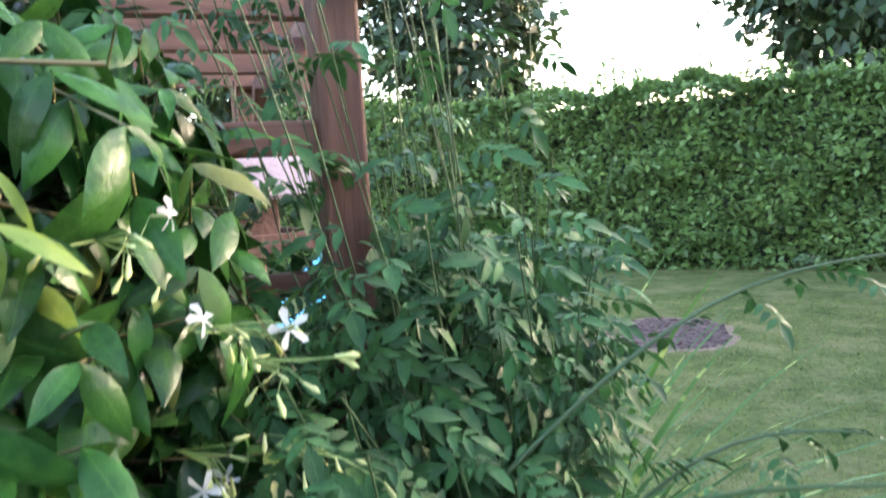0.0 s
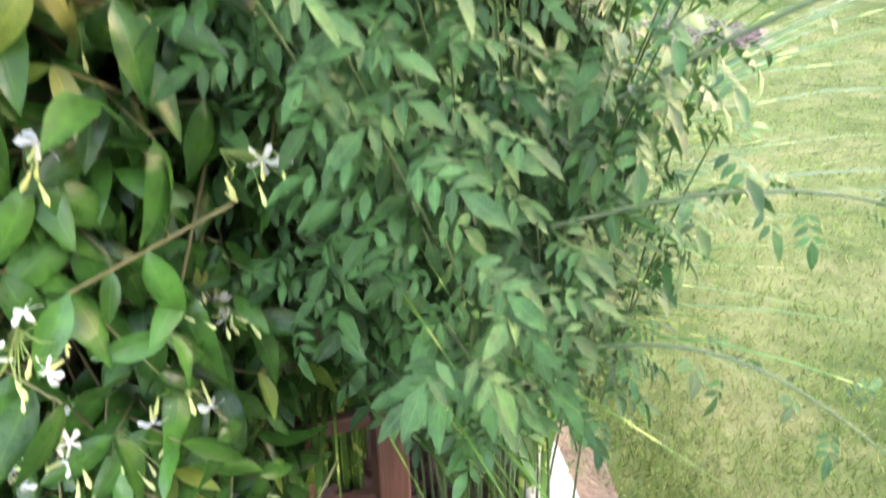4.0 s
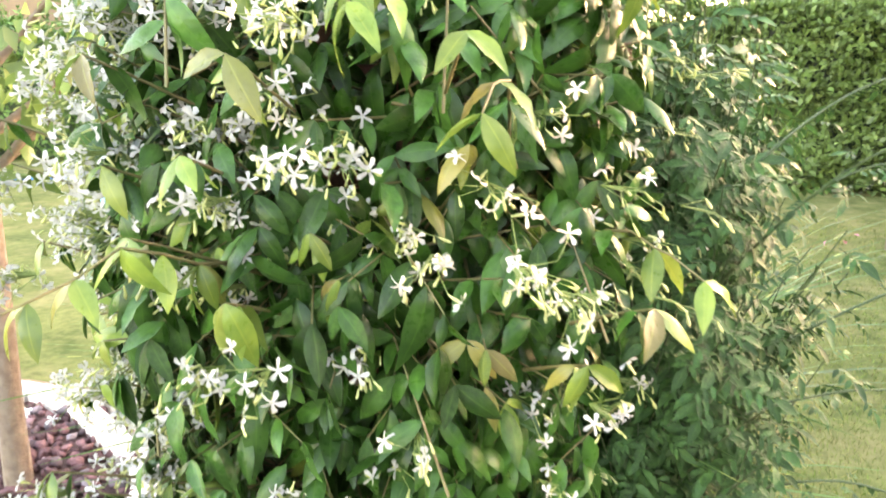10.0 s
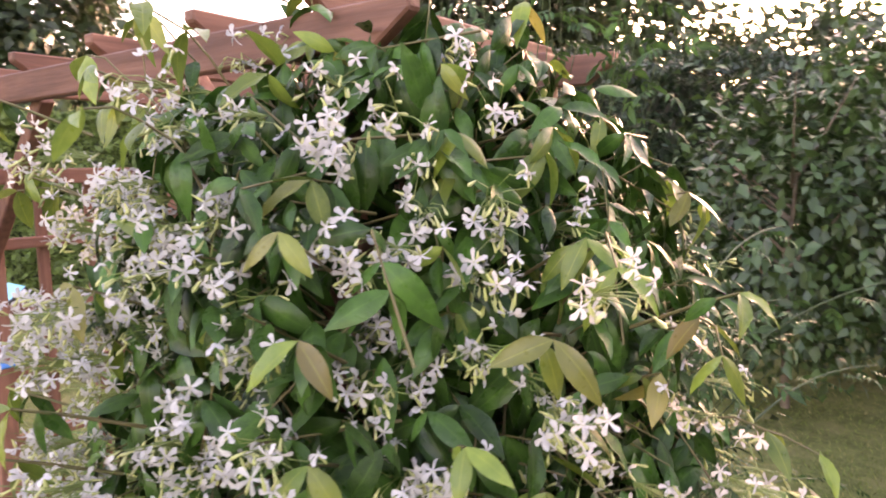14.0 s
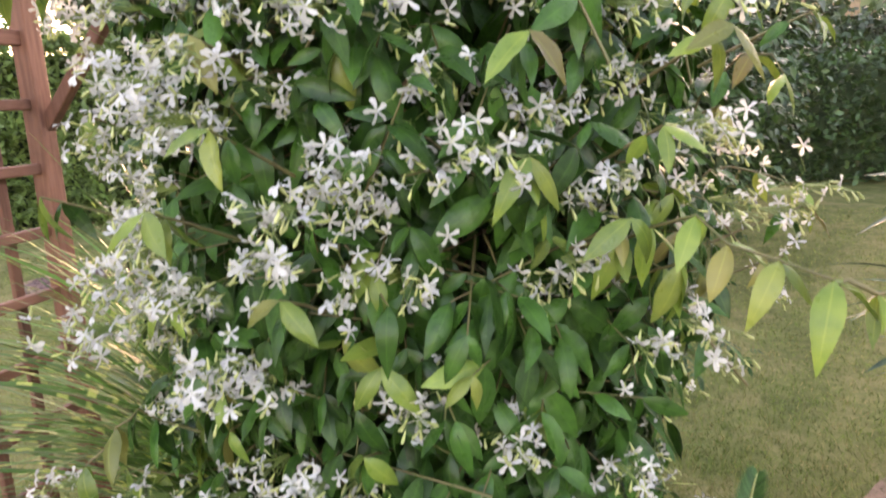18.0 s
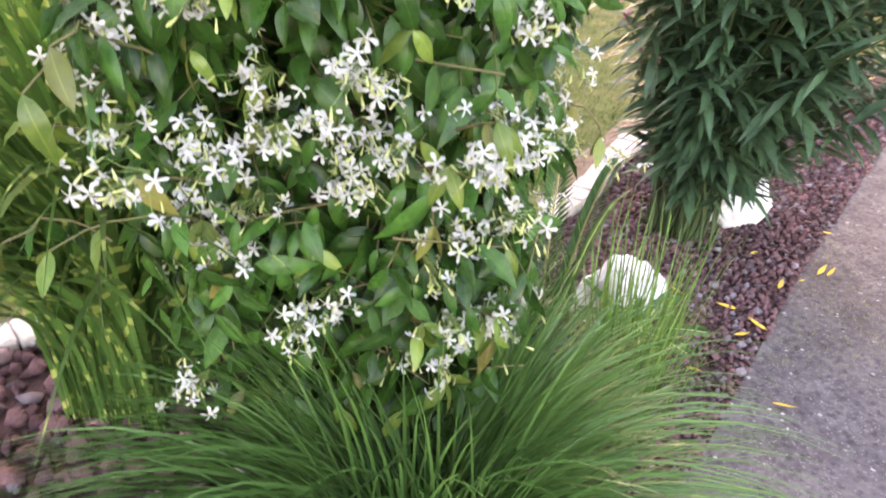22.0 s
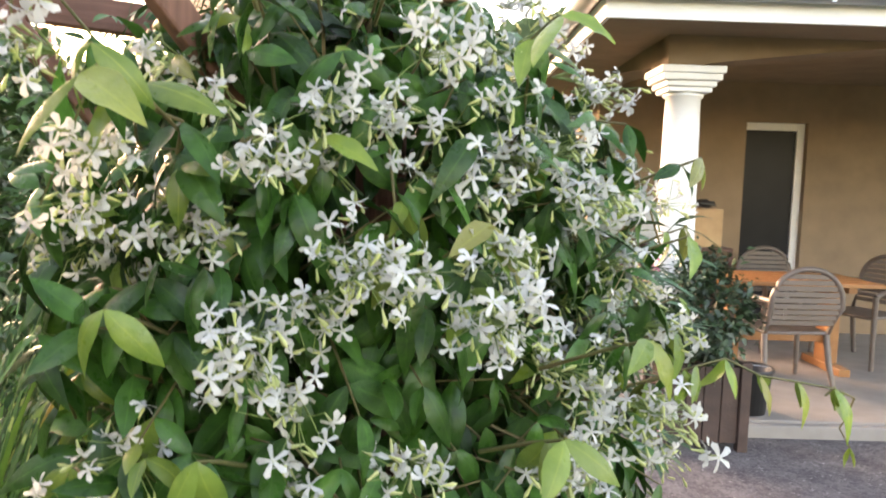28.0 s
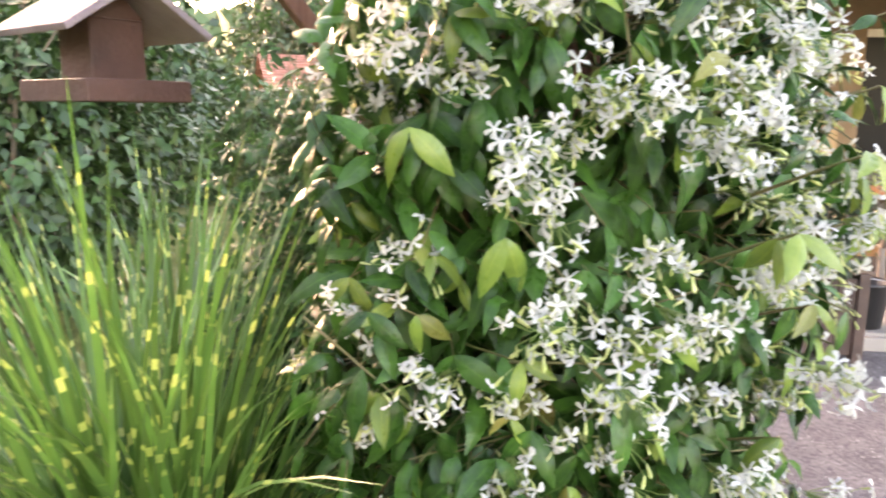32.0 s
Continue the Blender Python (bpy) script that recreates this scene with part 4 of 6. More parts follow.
    side = [((0.12, -0.2, 1.5), (0.24, -0.30, 1.56), 4, 0.06), ((-0.18, -0.30, 1.22), (-0.335, -0.59, 1.25), 7, 0.056), ((-0.335, -0.59, 1.25), (-0.30, -0.68, 1.16), 2, 0.03), ((-0.40, 0.10, 1.0), (-0.52, 0.20, 0.98), 4, 0.062), ((0.10, -0.33, 1.35), (0.05, -0.48, 1.42), 4, 0.06),
            ((0.16, -0.28, 1.2), (0.27, -0.44, 1.26), 4, 0.06), ((-0.06, -0.30, 0.85), (-0.1, -0.42, 0.84), 3, 0.05), ((-0.38, 0.22, 0.75), (-0.50, 0.34, 0.74), 4, 0.06), ((0.0, -0.3, 1.42), (-0.06, -0.44, 1.52), 4, 0.065), ((-0.3, 0.05, 0.72), (-0.50, 0.22, 0.80), 4, 0.065)]
    free = crown + side
    for p0, p1, pairs, size in free:
        p0, p1 = np.array(p0), np.array(p1)
        t = np.linspace(0, 1, 8)[:, None]
        c = p0 + (p1 - p0) * t + np.array((0, 0, 0.05)) * np.sin(np.pi * t) + rng.normal(0, 0.006, (8, 3))
        stems.append((c, np.linspace(0.0022, 0.0012, 8)))
        way = unit(p1 - p0)
        sd = unit(np.cross(way, (0.2, 0.1, 1.0)))
        for k in range(pairs):
            q = c[min(7, 2 + int(k * 6 / pairs))] if k < pairs - 1 else c[7]
            for sgn in (-1, 1):
                leaf_p.append(q)
                leaf_d.append(way * 0.55 + sgn * sd * 0.8 + np.array((0, 0, -0.75)) + rng.normal(0, 0.2, 3))
                leaf_u.append(np.array((way[0] * 0.3, way[1] * 0.3, 1.0)) + rng.normal(0, 0.25, 3))
                leaf_s.append(size * rng.uniform(0.85, 1.15))
                leaf_y.append(k >= pairs - 2 or p1[1] < -0.58)
    # pairs of drooping young leaves at the ends of short shoots
    for deg, h, r in YOUNG_SOUTH + YOUNG_WEST:
        p, o_ = bush_place(deg, h, r)
        sd = unit(np.array((-o_[1], o_[0], rng.normal(0, 0.25))) + o_ * rng.normal(0, 0.35))
        node = p + np.array((0, 0, 0.022)) - o_ * 0.006
        stems.append((np.array([p - o_ * 0.13 - np.array((0, 0, 0.03)), p - o_ * 0.05 + np.array((0, 0, 0.005)), node]), np.array([0.0022, 0.0018, 0.0013])))
        big = rng.uniform(0.050, 0.066)
        for k in range(2):
            ax = sd if k == 0 else unit(np.cross(sd, o_) * 0.5 + o_ * 0.7 + sd * 0.3)
            for sgn in (-1, 1):
                leaf_p.append(node - (o_ * 0.022 + np.array((0, 0, 0.008))) * k)
                leaf_d.append(sgn * ax * 0.72 + o_ * 0.40 + np.array((0, 0, -0.62)) + rng.normal(0, 0.22, 3))
                leaf_u.append(o_ * 0.8 + np.array((0, 0, 0.8)) + rng.normal(0, 0.2, 3))
                leaf_s.append(big * (1.0 if k == 0 else 0.85) * rng.uniform(0.88, 1.1))
                leaf_y.append(k == 0 or rng.random() < 0.4)
    # inner leaves
    m = 1900
    a2, z2 = rng.uniform(0, 2 * np.pi, m), rng.uniform(0.42, 1.66, m)
    o2 = np.c_[np.sin(a2), np.cos(a2), np.zeros(m)]
    p2 = o2 * (bush_radius(a2, z2) * rng.uniform(0.28, 0.88, m))[:, None] + np.c_[np.zeros((m, 2)), z2]
    leaf_p = np.concatenate([leaf_p, p2])
    leaf_d = np.concatenate([leaf_d, o2 * 0.5 + rng.normal(0, 0.5, (m, 3)) - np.array((0, 0, 0.7))])
    leaf_u = np.concatenate([leaf_u, o2 + np.array((0, 0, 0.4)) + rng.normal(0, 0.3, (m, 3))])
    leaf_s = np.r_[leaf_s, rng.uniform(0.06, 0.09, m)]
    leaf_y = np.r_[np.array(leaf_y), np.zeros(m, bool)]
    ms = frames(leaf_p, leaf_d, leaf_u, leaf_s)
    shapes = [leaf_shape(0.19, -0.30, 0.35, 8, 0.9), leaf_shape(0.21, -0.50, 0.60, 8, 0.9, 0.015), leaf_shape(0.185, 0.40, 0.25, 8, 0.9, 0.02), leaf_shape(0.205, -0.3, 0.95, 8, 0.9, 0.012)]
    kind = rng.integers(0, 4, len(ms))
    outer = np.hypot(leaf_p[:, 0], leaf_p[:, 1]) > 0.34
    single = np.zeros(len(ms), bool)
    single[np.flatnonzero(outer & (leaf_p[:, 1] < 0.1) & (leaf_p[:, 2] > 0.5))[:300]] = True
    meshes = {}
    for i in np.flatnonzero(single):
        key = (kind[i], bool(leaf_y[i]))
        if key not in meshes:
            v, f, uv = shapes[kind[i]]
            meshes[key] = raw_mesh("leaf", v, f, uv)
            meshes[key].materials.append(M_YOUNG if leaf_y[i] else M_LEAF)
        ob = new("leaf", meshes[key])
        ob.parent = bush
        ob.matrix_basis = Matrix(ms[i])
    for lab, sel, mt in (("foliage", ~leaf_y & ~single, M_LEAF), ("young_foliage", leaf_y & ~single, M_YOUNG)):
        link(lab, scatter_mesh(lab, shapes, ms[sel], kind[sel]), mt, bush, "glossy dark green leaves" if lab == "foliage" else "yellow-green and bronze young leaves", "stuff")
    link("twig_growth", tube_mesh("twig_growth", stems, 4), M_STEM, bush, "", "stuff")
    # flower clusters
    c = 4200
    az, z = rng.uniform(0, 2 * np.pi, c), rng.uniform(0.50, 1.76, c)
    keep = rng.random(c) < 0.030 * flower_density(az, z) * np.where((z > 1.45) & (np.cos(az - radians(260)) > 0.3), 3.2, 1.0)
    az, z = az[keep], z[keep]
    fl, bd, st = [], [], []
    out = np.c_[np.sin(az), np.cos(az), np.zeros(len(az))]
    base = out * (bush_radius(az, z) * rng.uniform(0.86, 1.0, len(az)))[:, None] + np.c_[np.zeros((len(az), 2)), z]
    known = [bush_place(*q) for q in BLOOM_SOUTH_EAST + BLOOM_SOUTH + BLOOM_SOUTH_WEST + BLOOM_WEST + BLOOM_NORTH_WEST]
    kp, ko = np.array([q[0] for q in known]), np.array([q[1] for q in known])
    clear = np.min(np.linalg.norm(base[:, None] - kp[None], axis=2), axis=1) > 0.05
    n_known = len(kp)
    base, out = np.concatenate([kp - ko * 0.022, base[clear]]), np.concatenate([ko, out[clear]])
    az, z = np.arctan2(out[:, 0], out[:, 1]), base[:, 2]
    for i in range(len(az)):
        deg = math.degrees(az[i]) % 360
        k = rng.integers(11, 18) if i < n_known else rng.integers(3, 8)
        nb = rng.integers(6, 12)
        if deg < 150:
            k, nb = rng.integers(0, 3), rng.integers(4, 8)
        elif deg < 182:
            k, nb = rng.integers(3, 7), rng.integers(5, 10)
        elif deg < 222:
            k = rng.integers(5, 10)
        hub = base[i] + out[i] * 0.012
        for j in range(k):
            d = unit(out[i] * 0.7 + rng.normal(0, 0.8, 3) + np.array((0, 0, -0.15)))
            q = hub + rng.normal(0, 0.0135, 3) * (1.3, 1.3, 1.0)
            p = q + d * rng.uniform(0.012, 0.026)
            fl.append((p, unit(d * 0.7 + rng.normal(0, 0.6, 3) + out[i] * 0.2), rng.uniform(0.0098, 0.0132)))
            bd.append((p - fl[-1][1] * 0.013, fl[-1][1], 0.0132))
            st.append((np.array([base[i] - out[i] * 0.02, (hub + q) / 2, p - fl[-1][1] * 0.013]), np.array([0.0008, 0.0006, 0.0005])))
        for j in range(nb):
            d = unit(out[i] * 0.55 + rng.normal(0, 0.5, 3) + np.array((0, 0, -0.8)))
            q = hub + rng.normal(0, 0.011, 3) * (1.4, 1.4, 0.8) + out[i] * 0.006
            p = q + d * rng.uniform(0.004, 0.014)
            bd.append((p, d, rng.uniform(0.010, 0.0165)))
            st.append((np.array([base[i] - out[i] * 0.02, (hub + q) / 2, p]), np.array([0.0008, 0.0006, 0.0004])))
    fs, bs = flower_shape(), bud_shape()
    fp, fd, fz = (np.array([q[k] for q in fl]) for k in range(3))
    spin = rng.normal(size=(len(fp), 3))
    fm = frames(fp, np.cross(fd, spin), fd, fz)
    fm[:, :3, 2], fm[:, :3, 1] = fd * fz[:, None], np.cross(fd, unit(fm[:, :3, 0])) * fz[:, None]
    me = raw_mesh("flower", *fs)
    me.materials.append(M_PETAL)
    pick = np.zeros(len(fm), bool)
    pick[rng.permutation(len(fm))[:300]] = True
    for i in np.flatnonzero(pick):
        ob = new("flower", me)
        ob.parent = bush
        ob.matrix_basis = Matrix(fm[i])
    link("blossom", scatter_mesh("blossom", [fs], fm[~pick]), M_PETAL, bush, "white pinwheel flowers", "stuff")
    bp, bdir, bsz = (np.array([q[k] for q in bd]) for k in range(3))
    link("bud_growth", scatter_mesh("bud_growth", [bs], frames(bp, bdir, rng.normal(size=(len(bp), 3)), bsz)), M_BUD, bush, "yellow-green buds", "stuff")
    link("stalk_growth", tube_mesh("stalk_growth", st, 3), M_STALK, bush, "", "stuff")


# ---- jasmine shrub with feathered leaves beside the far post ----
def pinnate_shape(pairs=3):
    """A compound leaf along y with pairs of leaflets and a long end leaflet."""
    v1, f1, u1 = leaf_shape(0.2, 0.3, 0.2, 4)
    M = []
    for i in range(pairs):
        y = 0.18 + 0.17 * i
        for s in (-1, 1):
            d = np.array([[s * 0.9, 0.55, -0.15]])
            M.append(frames(np.array([[0, y, 0]]), d, np.array([[0, 0, 1.0]]), 0.30)[0])
    M.append(frames(np.array([[0, 0.18 + 0.17 * pairs - 0.1, 0]]), np.array([[0, 1, -0.25]]), np.array([[0, 0, 1.0]]), 0.52)[0])
    V, F, U, o = [], [], [], 0
    for m in M:
        V.append(v1 @ m[:3, :3].T + m[:3, 3])
        F.append(f1 + o)
        U.append(u1)
        o += len(v1)
    return np.concatenate(V), np.concatenate(F), np.concatenate(U)


def build_shrub():
    at = np.array((-0.04, 0.98, 0.0))
    sh = empty("jasmine_shrub", at, label="loose jasmine shrub with feathered green leaves and long arching canes", category="shrub")
    lines, P, D, U, S = [], [], [], [], []

    def sprout(c, q, out, size):
        """A pair of compound leaves on a short stalk beside the cane."""
        for sg in (-1, 1):
            d = out * 0.6 + sg * np.array((out[1], -out[0], 0)) * 0.9 + rng.normal(0, 0.4, 3) - np.array((0, 0, 0.3))
            P.append(q + unit(d) * 0.012)
            D.append(d)
            U.append(out * 0.5 + np.array((0, 0, 1)) + rng.normal(0, 0.35, 3))
            S.append(size * rng.uniform(0.8, 1.25))

    s = np.linspace(0, 1, 11)[:, None]
    for i in range(430):
        a, rho = rng.uniform(0, 2 * np.pi), math.sqrt(rng.random())
        tall = i % 12 == 0
        ex, ey = -0.10 + 0.20 * rho * math.sin(a), -0.33 + 0.23 * rho * math.cos(a)
        H = rng.uniform(1.65, 2.05) if tall else rng.uniform(0.90, 1.58 - 0.20 * rho**2 - 1.3 * max(0.0, ex + 0.02))
        back = i % 7 == 1 and not tall
        if back:
            ex, ey, H = rng.uniform(-0.12, 0.12), rng.uniform(-0.30, -0.14), rng.uniform(1.34, 1.60)
        if tall:
            ex, ey = rng.uniform(-0.30, 0.0), rng.uniform(-0.50, -0.15)
        b = np.array((rng.normal(0, 0.07), rng.normal(0, 0.07), 0.0))
        c = b + np.array((ex, ey, 0)) * s**1.9 + np.array((0, 0, H)) * (s - 0.06 * s**3) / 0.94
        first = 0 if i % 11 == 0 else 5
        lines.append((c[first:], (0.0022 if tall else 0.0030) * (1 - 0.7 * s[first:, 0])))
        out = unit(np.array((math.sin(a), math.cos(a) - 0.5, 0)))
        for t in np.arange(0.5, 1.0, 0.033 / H):
            k = t * 10
            q = c[int(k)] + (c[min(int(k) + 1, 10)] - c[int(k)]) * (k - int(k))
            if rng.random() < (0.6 if tall else 0.08) or q[2] < 0.60 - 0.22 * (q[1] > -0.25) or q[2] > 1.50 and rng.random() < 0.5:
                continue
            if q[2] < 1.25 and (back or q[2] > 1.08 and q[0] > -0.06 and rng.random() < 0.6):
                continue
            sprout(c, q, out, 0.068)
    for (x0, y0, z0), (x1, y1, z1), n in (((-0.02, -0.46, 1.14), (0.15, -0.74, 1.42), 9), ((0.10, -0.46, 1.05), (0.52, -0.54, 1.18), 10), ((0.05, -0.46, 0.93), (0.46, -0.52, 0.93), 9), ((0.0, -0.45, 1.30), (0.36, -0.42, 1.47), 8), ((0.06, -0.40, 1.18), (0.30, -0.46, 1.33), 8), ((0.06, -0.5, 0.82), (0.32, -0.62, 0.80), 7)):
        e0, e1 = np.array((x0, y0, z0)), np.array((x1, y1, z1))
        c = e0 + (e1 - e0) * s + np.array((0, 0, 0.05)) * np.sin(np.pi * s)
        lines.append((c, 0.0026 * (1 - 0.6 * s[:, 0])))
        for t in np.linspace(0.1, 1, n):
            sprout(c, c[int(t * 10)], unit((e1 - e0) * (1, 1, 0.2)), 0.05)
    link("cane", tube_mesh("cane", lines, 5), M_CANE, sh, "thin dark green canes", "stuff")
    P, D, U, S = (np.array(q) for q in (P, D, U, S))
    ms = frames(P, D, U, S)
    shapes = [pinnate_shape(2), pinnate_shape(3)]
    which = rng.integers(0, 2, len(ms))
    pick = np.zeros(len(ms), bool)
    pick[np.flatnonzero(P[:, 1] < -0.5)[:300]] = True
    data = []
    for s_ in shapes:
        me = raw_mesh("compound_leaf", *s_)
        me.materials.append(M_PINNATE)
        data.append(me)
    for i in np.flatnonzero(pick):
        ob = new("compound_leaf", data[which[i]])
        ob.parent = sh
        ob.matrix_basis = Matrix(ms[i])
    link("foliage", scatter_mesh("foliage", shapes, ms[~pick], which[~pick]), M_PINNATE, sh, "feathered green leaves", "stuff")


build_ground()
build_kerb()
build_rocks()
build_lawn_grass()
build_jasmine()
build_shrub()


# ---- arbour ----
ARB = empty("garden_arbour", (-0.64, 0.56, 0.0), 20.0, label="red-brown stained timber garden arbour with trellis sides and notched rafters", category="arbour")


def horned(bm, a, b, w, h, cut):
    """A timber from a to b whose ends are cut slantwise, longer on top."""
    a, b = Vector(a), Vector(b)
    d = b - a
    n = d.length
    m = Matrix.Translation(a) @ d.to_track_quat("Y", "Z").to_matrix().to_4x4()
    prof = [(-0.0, h / 2), (-0.0, h * 0.18), (cut, -h / 2), (n - cut, -h / 2), (n, h * 0.18), (n, h / 2)]
    l = [bm.verts.new(m @ Vector((-w / 2, y, z))) for y, z in prof]
    r = [bm.verts.new(m @ Vector((w / 2, y, z))) for y, z in prof]
    bm.faces.new(l)
    bm.faces.new(r[::-1])
    for i in range(6):
        j = (i + 1) % 6
        bm.faces.new((l[i], r[i], r[j], l[j]))
    bmesh.ops.recalc_face_normals(bm, faces=bm.faces[:])
    bmesh.ops.bevel(bm, geom=bm.edges[:], offset=0.003, segments=1, affect="EDGES")


def build_arbour():
    """Local x runs along a trellis side, local y across the passage."""
    W, D, H = 0.49, 1.12, 1.80

    def bit(name, make, *a):
        bm = bmesh.new()
        make(bm, *a)
        return part(name, bm, M_WOODS[max(range(3), key=lambda k: abs(a[1][k] - a[0][k]))], ARB)

    for x in (0, W):
        for y in (0, D):
            bit("post", beam, (x, y, -0.05), (x, y, H), 0.048, 0.048)
    for x in (0.0, W):
        sx = -0.036 if x == 0 else 0.036
        bit("beam", horned, (x + sx, -0.13, 1.77), (x + sx, D + 0.13, 1.766), 0.024, 0.054, 0.055)
        for y, s in ((0, 1), (D, -1)):
            bit("brace", beam, (x + 0.3 * sx, y, 1.38), (x + 0.3 * sx, y + s * 0.33, 1.75), 0.028, 0.032)
    for y in (-0.0, 0.28, 0.56, 0.84, 1.12):
        off = 0.037 if y in (0.0, 1.12) else 0
        bit("rafter", horned, (-0.045, y + (off if y < 0.5 else -off), 1.808), (W + 0.10, y + (off if y < 0.5 else -off), 1.80), 0.026, 0.054, 0.055)
    for y in (0.0, D):
        for z in [1.60 - 0.152 * k for k in range(10)]:
            bit("trellis_rail", beam, (0.024, y, z), (W - 0.024, y, z), 0.018, 0.036 if z > 1.55 else 0.026)
        for x in (0.125, 0.245, 0.365):
            bit("trellis_upright", beam, (x, y + 0.017, 0.16), (x, y + 0.017, 1.60), 0.026, 0.016)


def build_feeder():
    """A roofed bird table hung under the rafters."""
    roof = mat("weathered_board", (0.20, 0.15, 0.165), (0.34, 0.27, 0.29), 0.7, 14.0, 6.0, 0.4, 90.0)
    fd = empty("bird_feeder", (-0.42, 1.21, 1.44), 38.0, label="dark brown wooden bird feeder house hanging under the arbour", category="bird feeder")
    bm = bmesh.new()
    box(bm, -0.11, -0.085, 0, 0.11, 0.085, 0.012)
    part("floor_board", bm, M_DARKWOOD, fd)
    for x0, y0, x1, y1 in ((-0.115, -0.095, 0.115, -0.085), (-0.115, 0.085, 0.115, 0.095), (-0.122, -0.095, -0.112, 0.095), (0.112, -0.095, 0.122, 0.095)):
        bm = bmesh.new()
        box(bm, x0, y0, -0.006, x1, y1, 0.03, 0.002)
        part("tray_edge", bm, M_DARKWOOD, fd)
    bm = bmesh.new()
    box(bm, -0.055, -0.05, 0.012, 0.055, 0.05, 0.13, 0.003)
    part("seed_house", bm, M_DARKWOOD, fd)
    for s in (-1, 1):
        bm = bmesh.new()
        box(bm, -0.14, 0, -0.006, 0.14, 0.155, 0.006, 0.002, Matrix.Translation((0, 0, 0.185)) @ Matrix.Rotation(radians(-32 * s if s > 0 else 32), 4, "X") @ Matrix.Scale(s, 4, (0, 1, 0)))
        bmesh.ops.recalc_face_normals(bm, faces=bm.faces[:])
        part("roof_board", bm, roof, fd, "weathered grey-brown roof board")
    bm = bmesh.new()
    for s in (-1, 1):
        vs = [bm.verts.new(p) for p in ((s * 0.056, -0.05, 0.13), (s * 0.056, 0.05, 0.13), (s * 0.056, 0, 0.18))]
        bm.faces.new(vs)
    part("gable", bm, M_DARKWOOD, fd)
    fd.scale = (0.82, 0.82, 0.85)
    link("hanging_cord", tube_mesh("hanging_cord", [(np.array([(0, 0, 0.18), (0, 0, 0.26), (0, 0, 0.335)]), 0.0025)], 5), M_BLACK, fd)


# ---- grasses, cycads, oleander and stones in the bed ----
def zebra_mat():
    """Green blades with yellow cross bands."""
    m = mat("zebra_grass_blade", (0.042, 0.125, 0.026), (0.108, 0.235, 0.052), 0.4, 6.0, 3.0, 0, None, 0, 0.35, 0.3)
    t = m.node_tree
    N, L = t.nodes, t.links
    uv, sp = N.new("ShaderNodeUVMap"), N.new("ShaderNodeSeparateXYZ")
    L.new(uv.outputs[0], sp.inputs[0])
    no = N.new("ShaderNodeTexNoise")
    no.noise_dimensions = "1D"
    no.inputs["Scale"].default_value, no.inputs["Detail"].default_value = 7.5, 0.0
    L.new(sp.outputs[1], no.inputs["W"])
    mr = N.new("ShaderNodeMapRange")
    mr.inputs["From Min"].default_value, mr.inputs["From Max"].default_value = 0.66, 0.75
    L.new(no.outputs["Fac"], mr.inputs["Value"])
    mx = N.new("ShaderNodeMix")
    mx.data_type = "RGBA"
    mx.inputs[7].default_value = (0.42, 0.50, 0.14, 1)
    b = N["Principled BSDF"]
    src = b.inputs["Base Color"].links[0].from_socket
    L.new(mr.outputs[0], mx.inputs[0])
    L.new(src, mx.inputs[6])
    L.new(mx.outputs[2], b.inputs["Base Color"])
    tr = next(n for n in N if n.type == "BSDF_TRANSLUCENT")
    L.new(mx.outputs[2], tr.inputs["Color"])
    return m


def build_grasses():
    mz = zebra_mat()
    z = empty("zebra_grass", (-0.41, 1.19, 0), label="tall zebra grass clump with yellow-banded arching blades", category="ornamental grass")
    blade_clump("foliage", (0, 0, 0), 760, 1.66, 0.0105, 0.88, 0.12, 0.80, 14, (0, 0), z, mz, "", 2.5)
    z2 = empty("zebra_grass", (0.0, 1.14, 0), label="smaller zebra grass clump leaning over the stone kerb", category="ornamental grass")
    blade_clump("foliage", (0, 0, 0), 140, 1.60, 0.0135, 0.40, 0.10, 0.6, 12, (0.28, -0.04), z2, mz, "", 3.2)
    g = empty("fountain_grass", (-0.82, 0.41, 0), label="low fountain grass clump with thin arching green blades", category="ornamental grass")
    blade_clump("foliage", (0, 0, 0), 1900, 0.95, 0.0036, 0.74, 0.11, 1.35, 10, (0, 0), g, M_GRASS)
    r = empty("reed_clump", (-0.36, 0.07, 0), label="clump of upright thin green reeds beside the white stone", category="ornamental grass")
    state = rng.bit_generator.state
    for i in range(140):
        blade_clump("blade", (0, 0, 0), 1, 0.72, 0.0040, 0.17, 0.11, 0.3, 7, (0, 0), r, M_REED)
    blade_clump("foliage", (0, 0, 0), 240, 1.5, 0.0105, 0.92, 0.12, 0.68, 14, (0, 0), z, mz, "", 2.5)
    rng.bit_generator.state = state


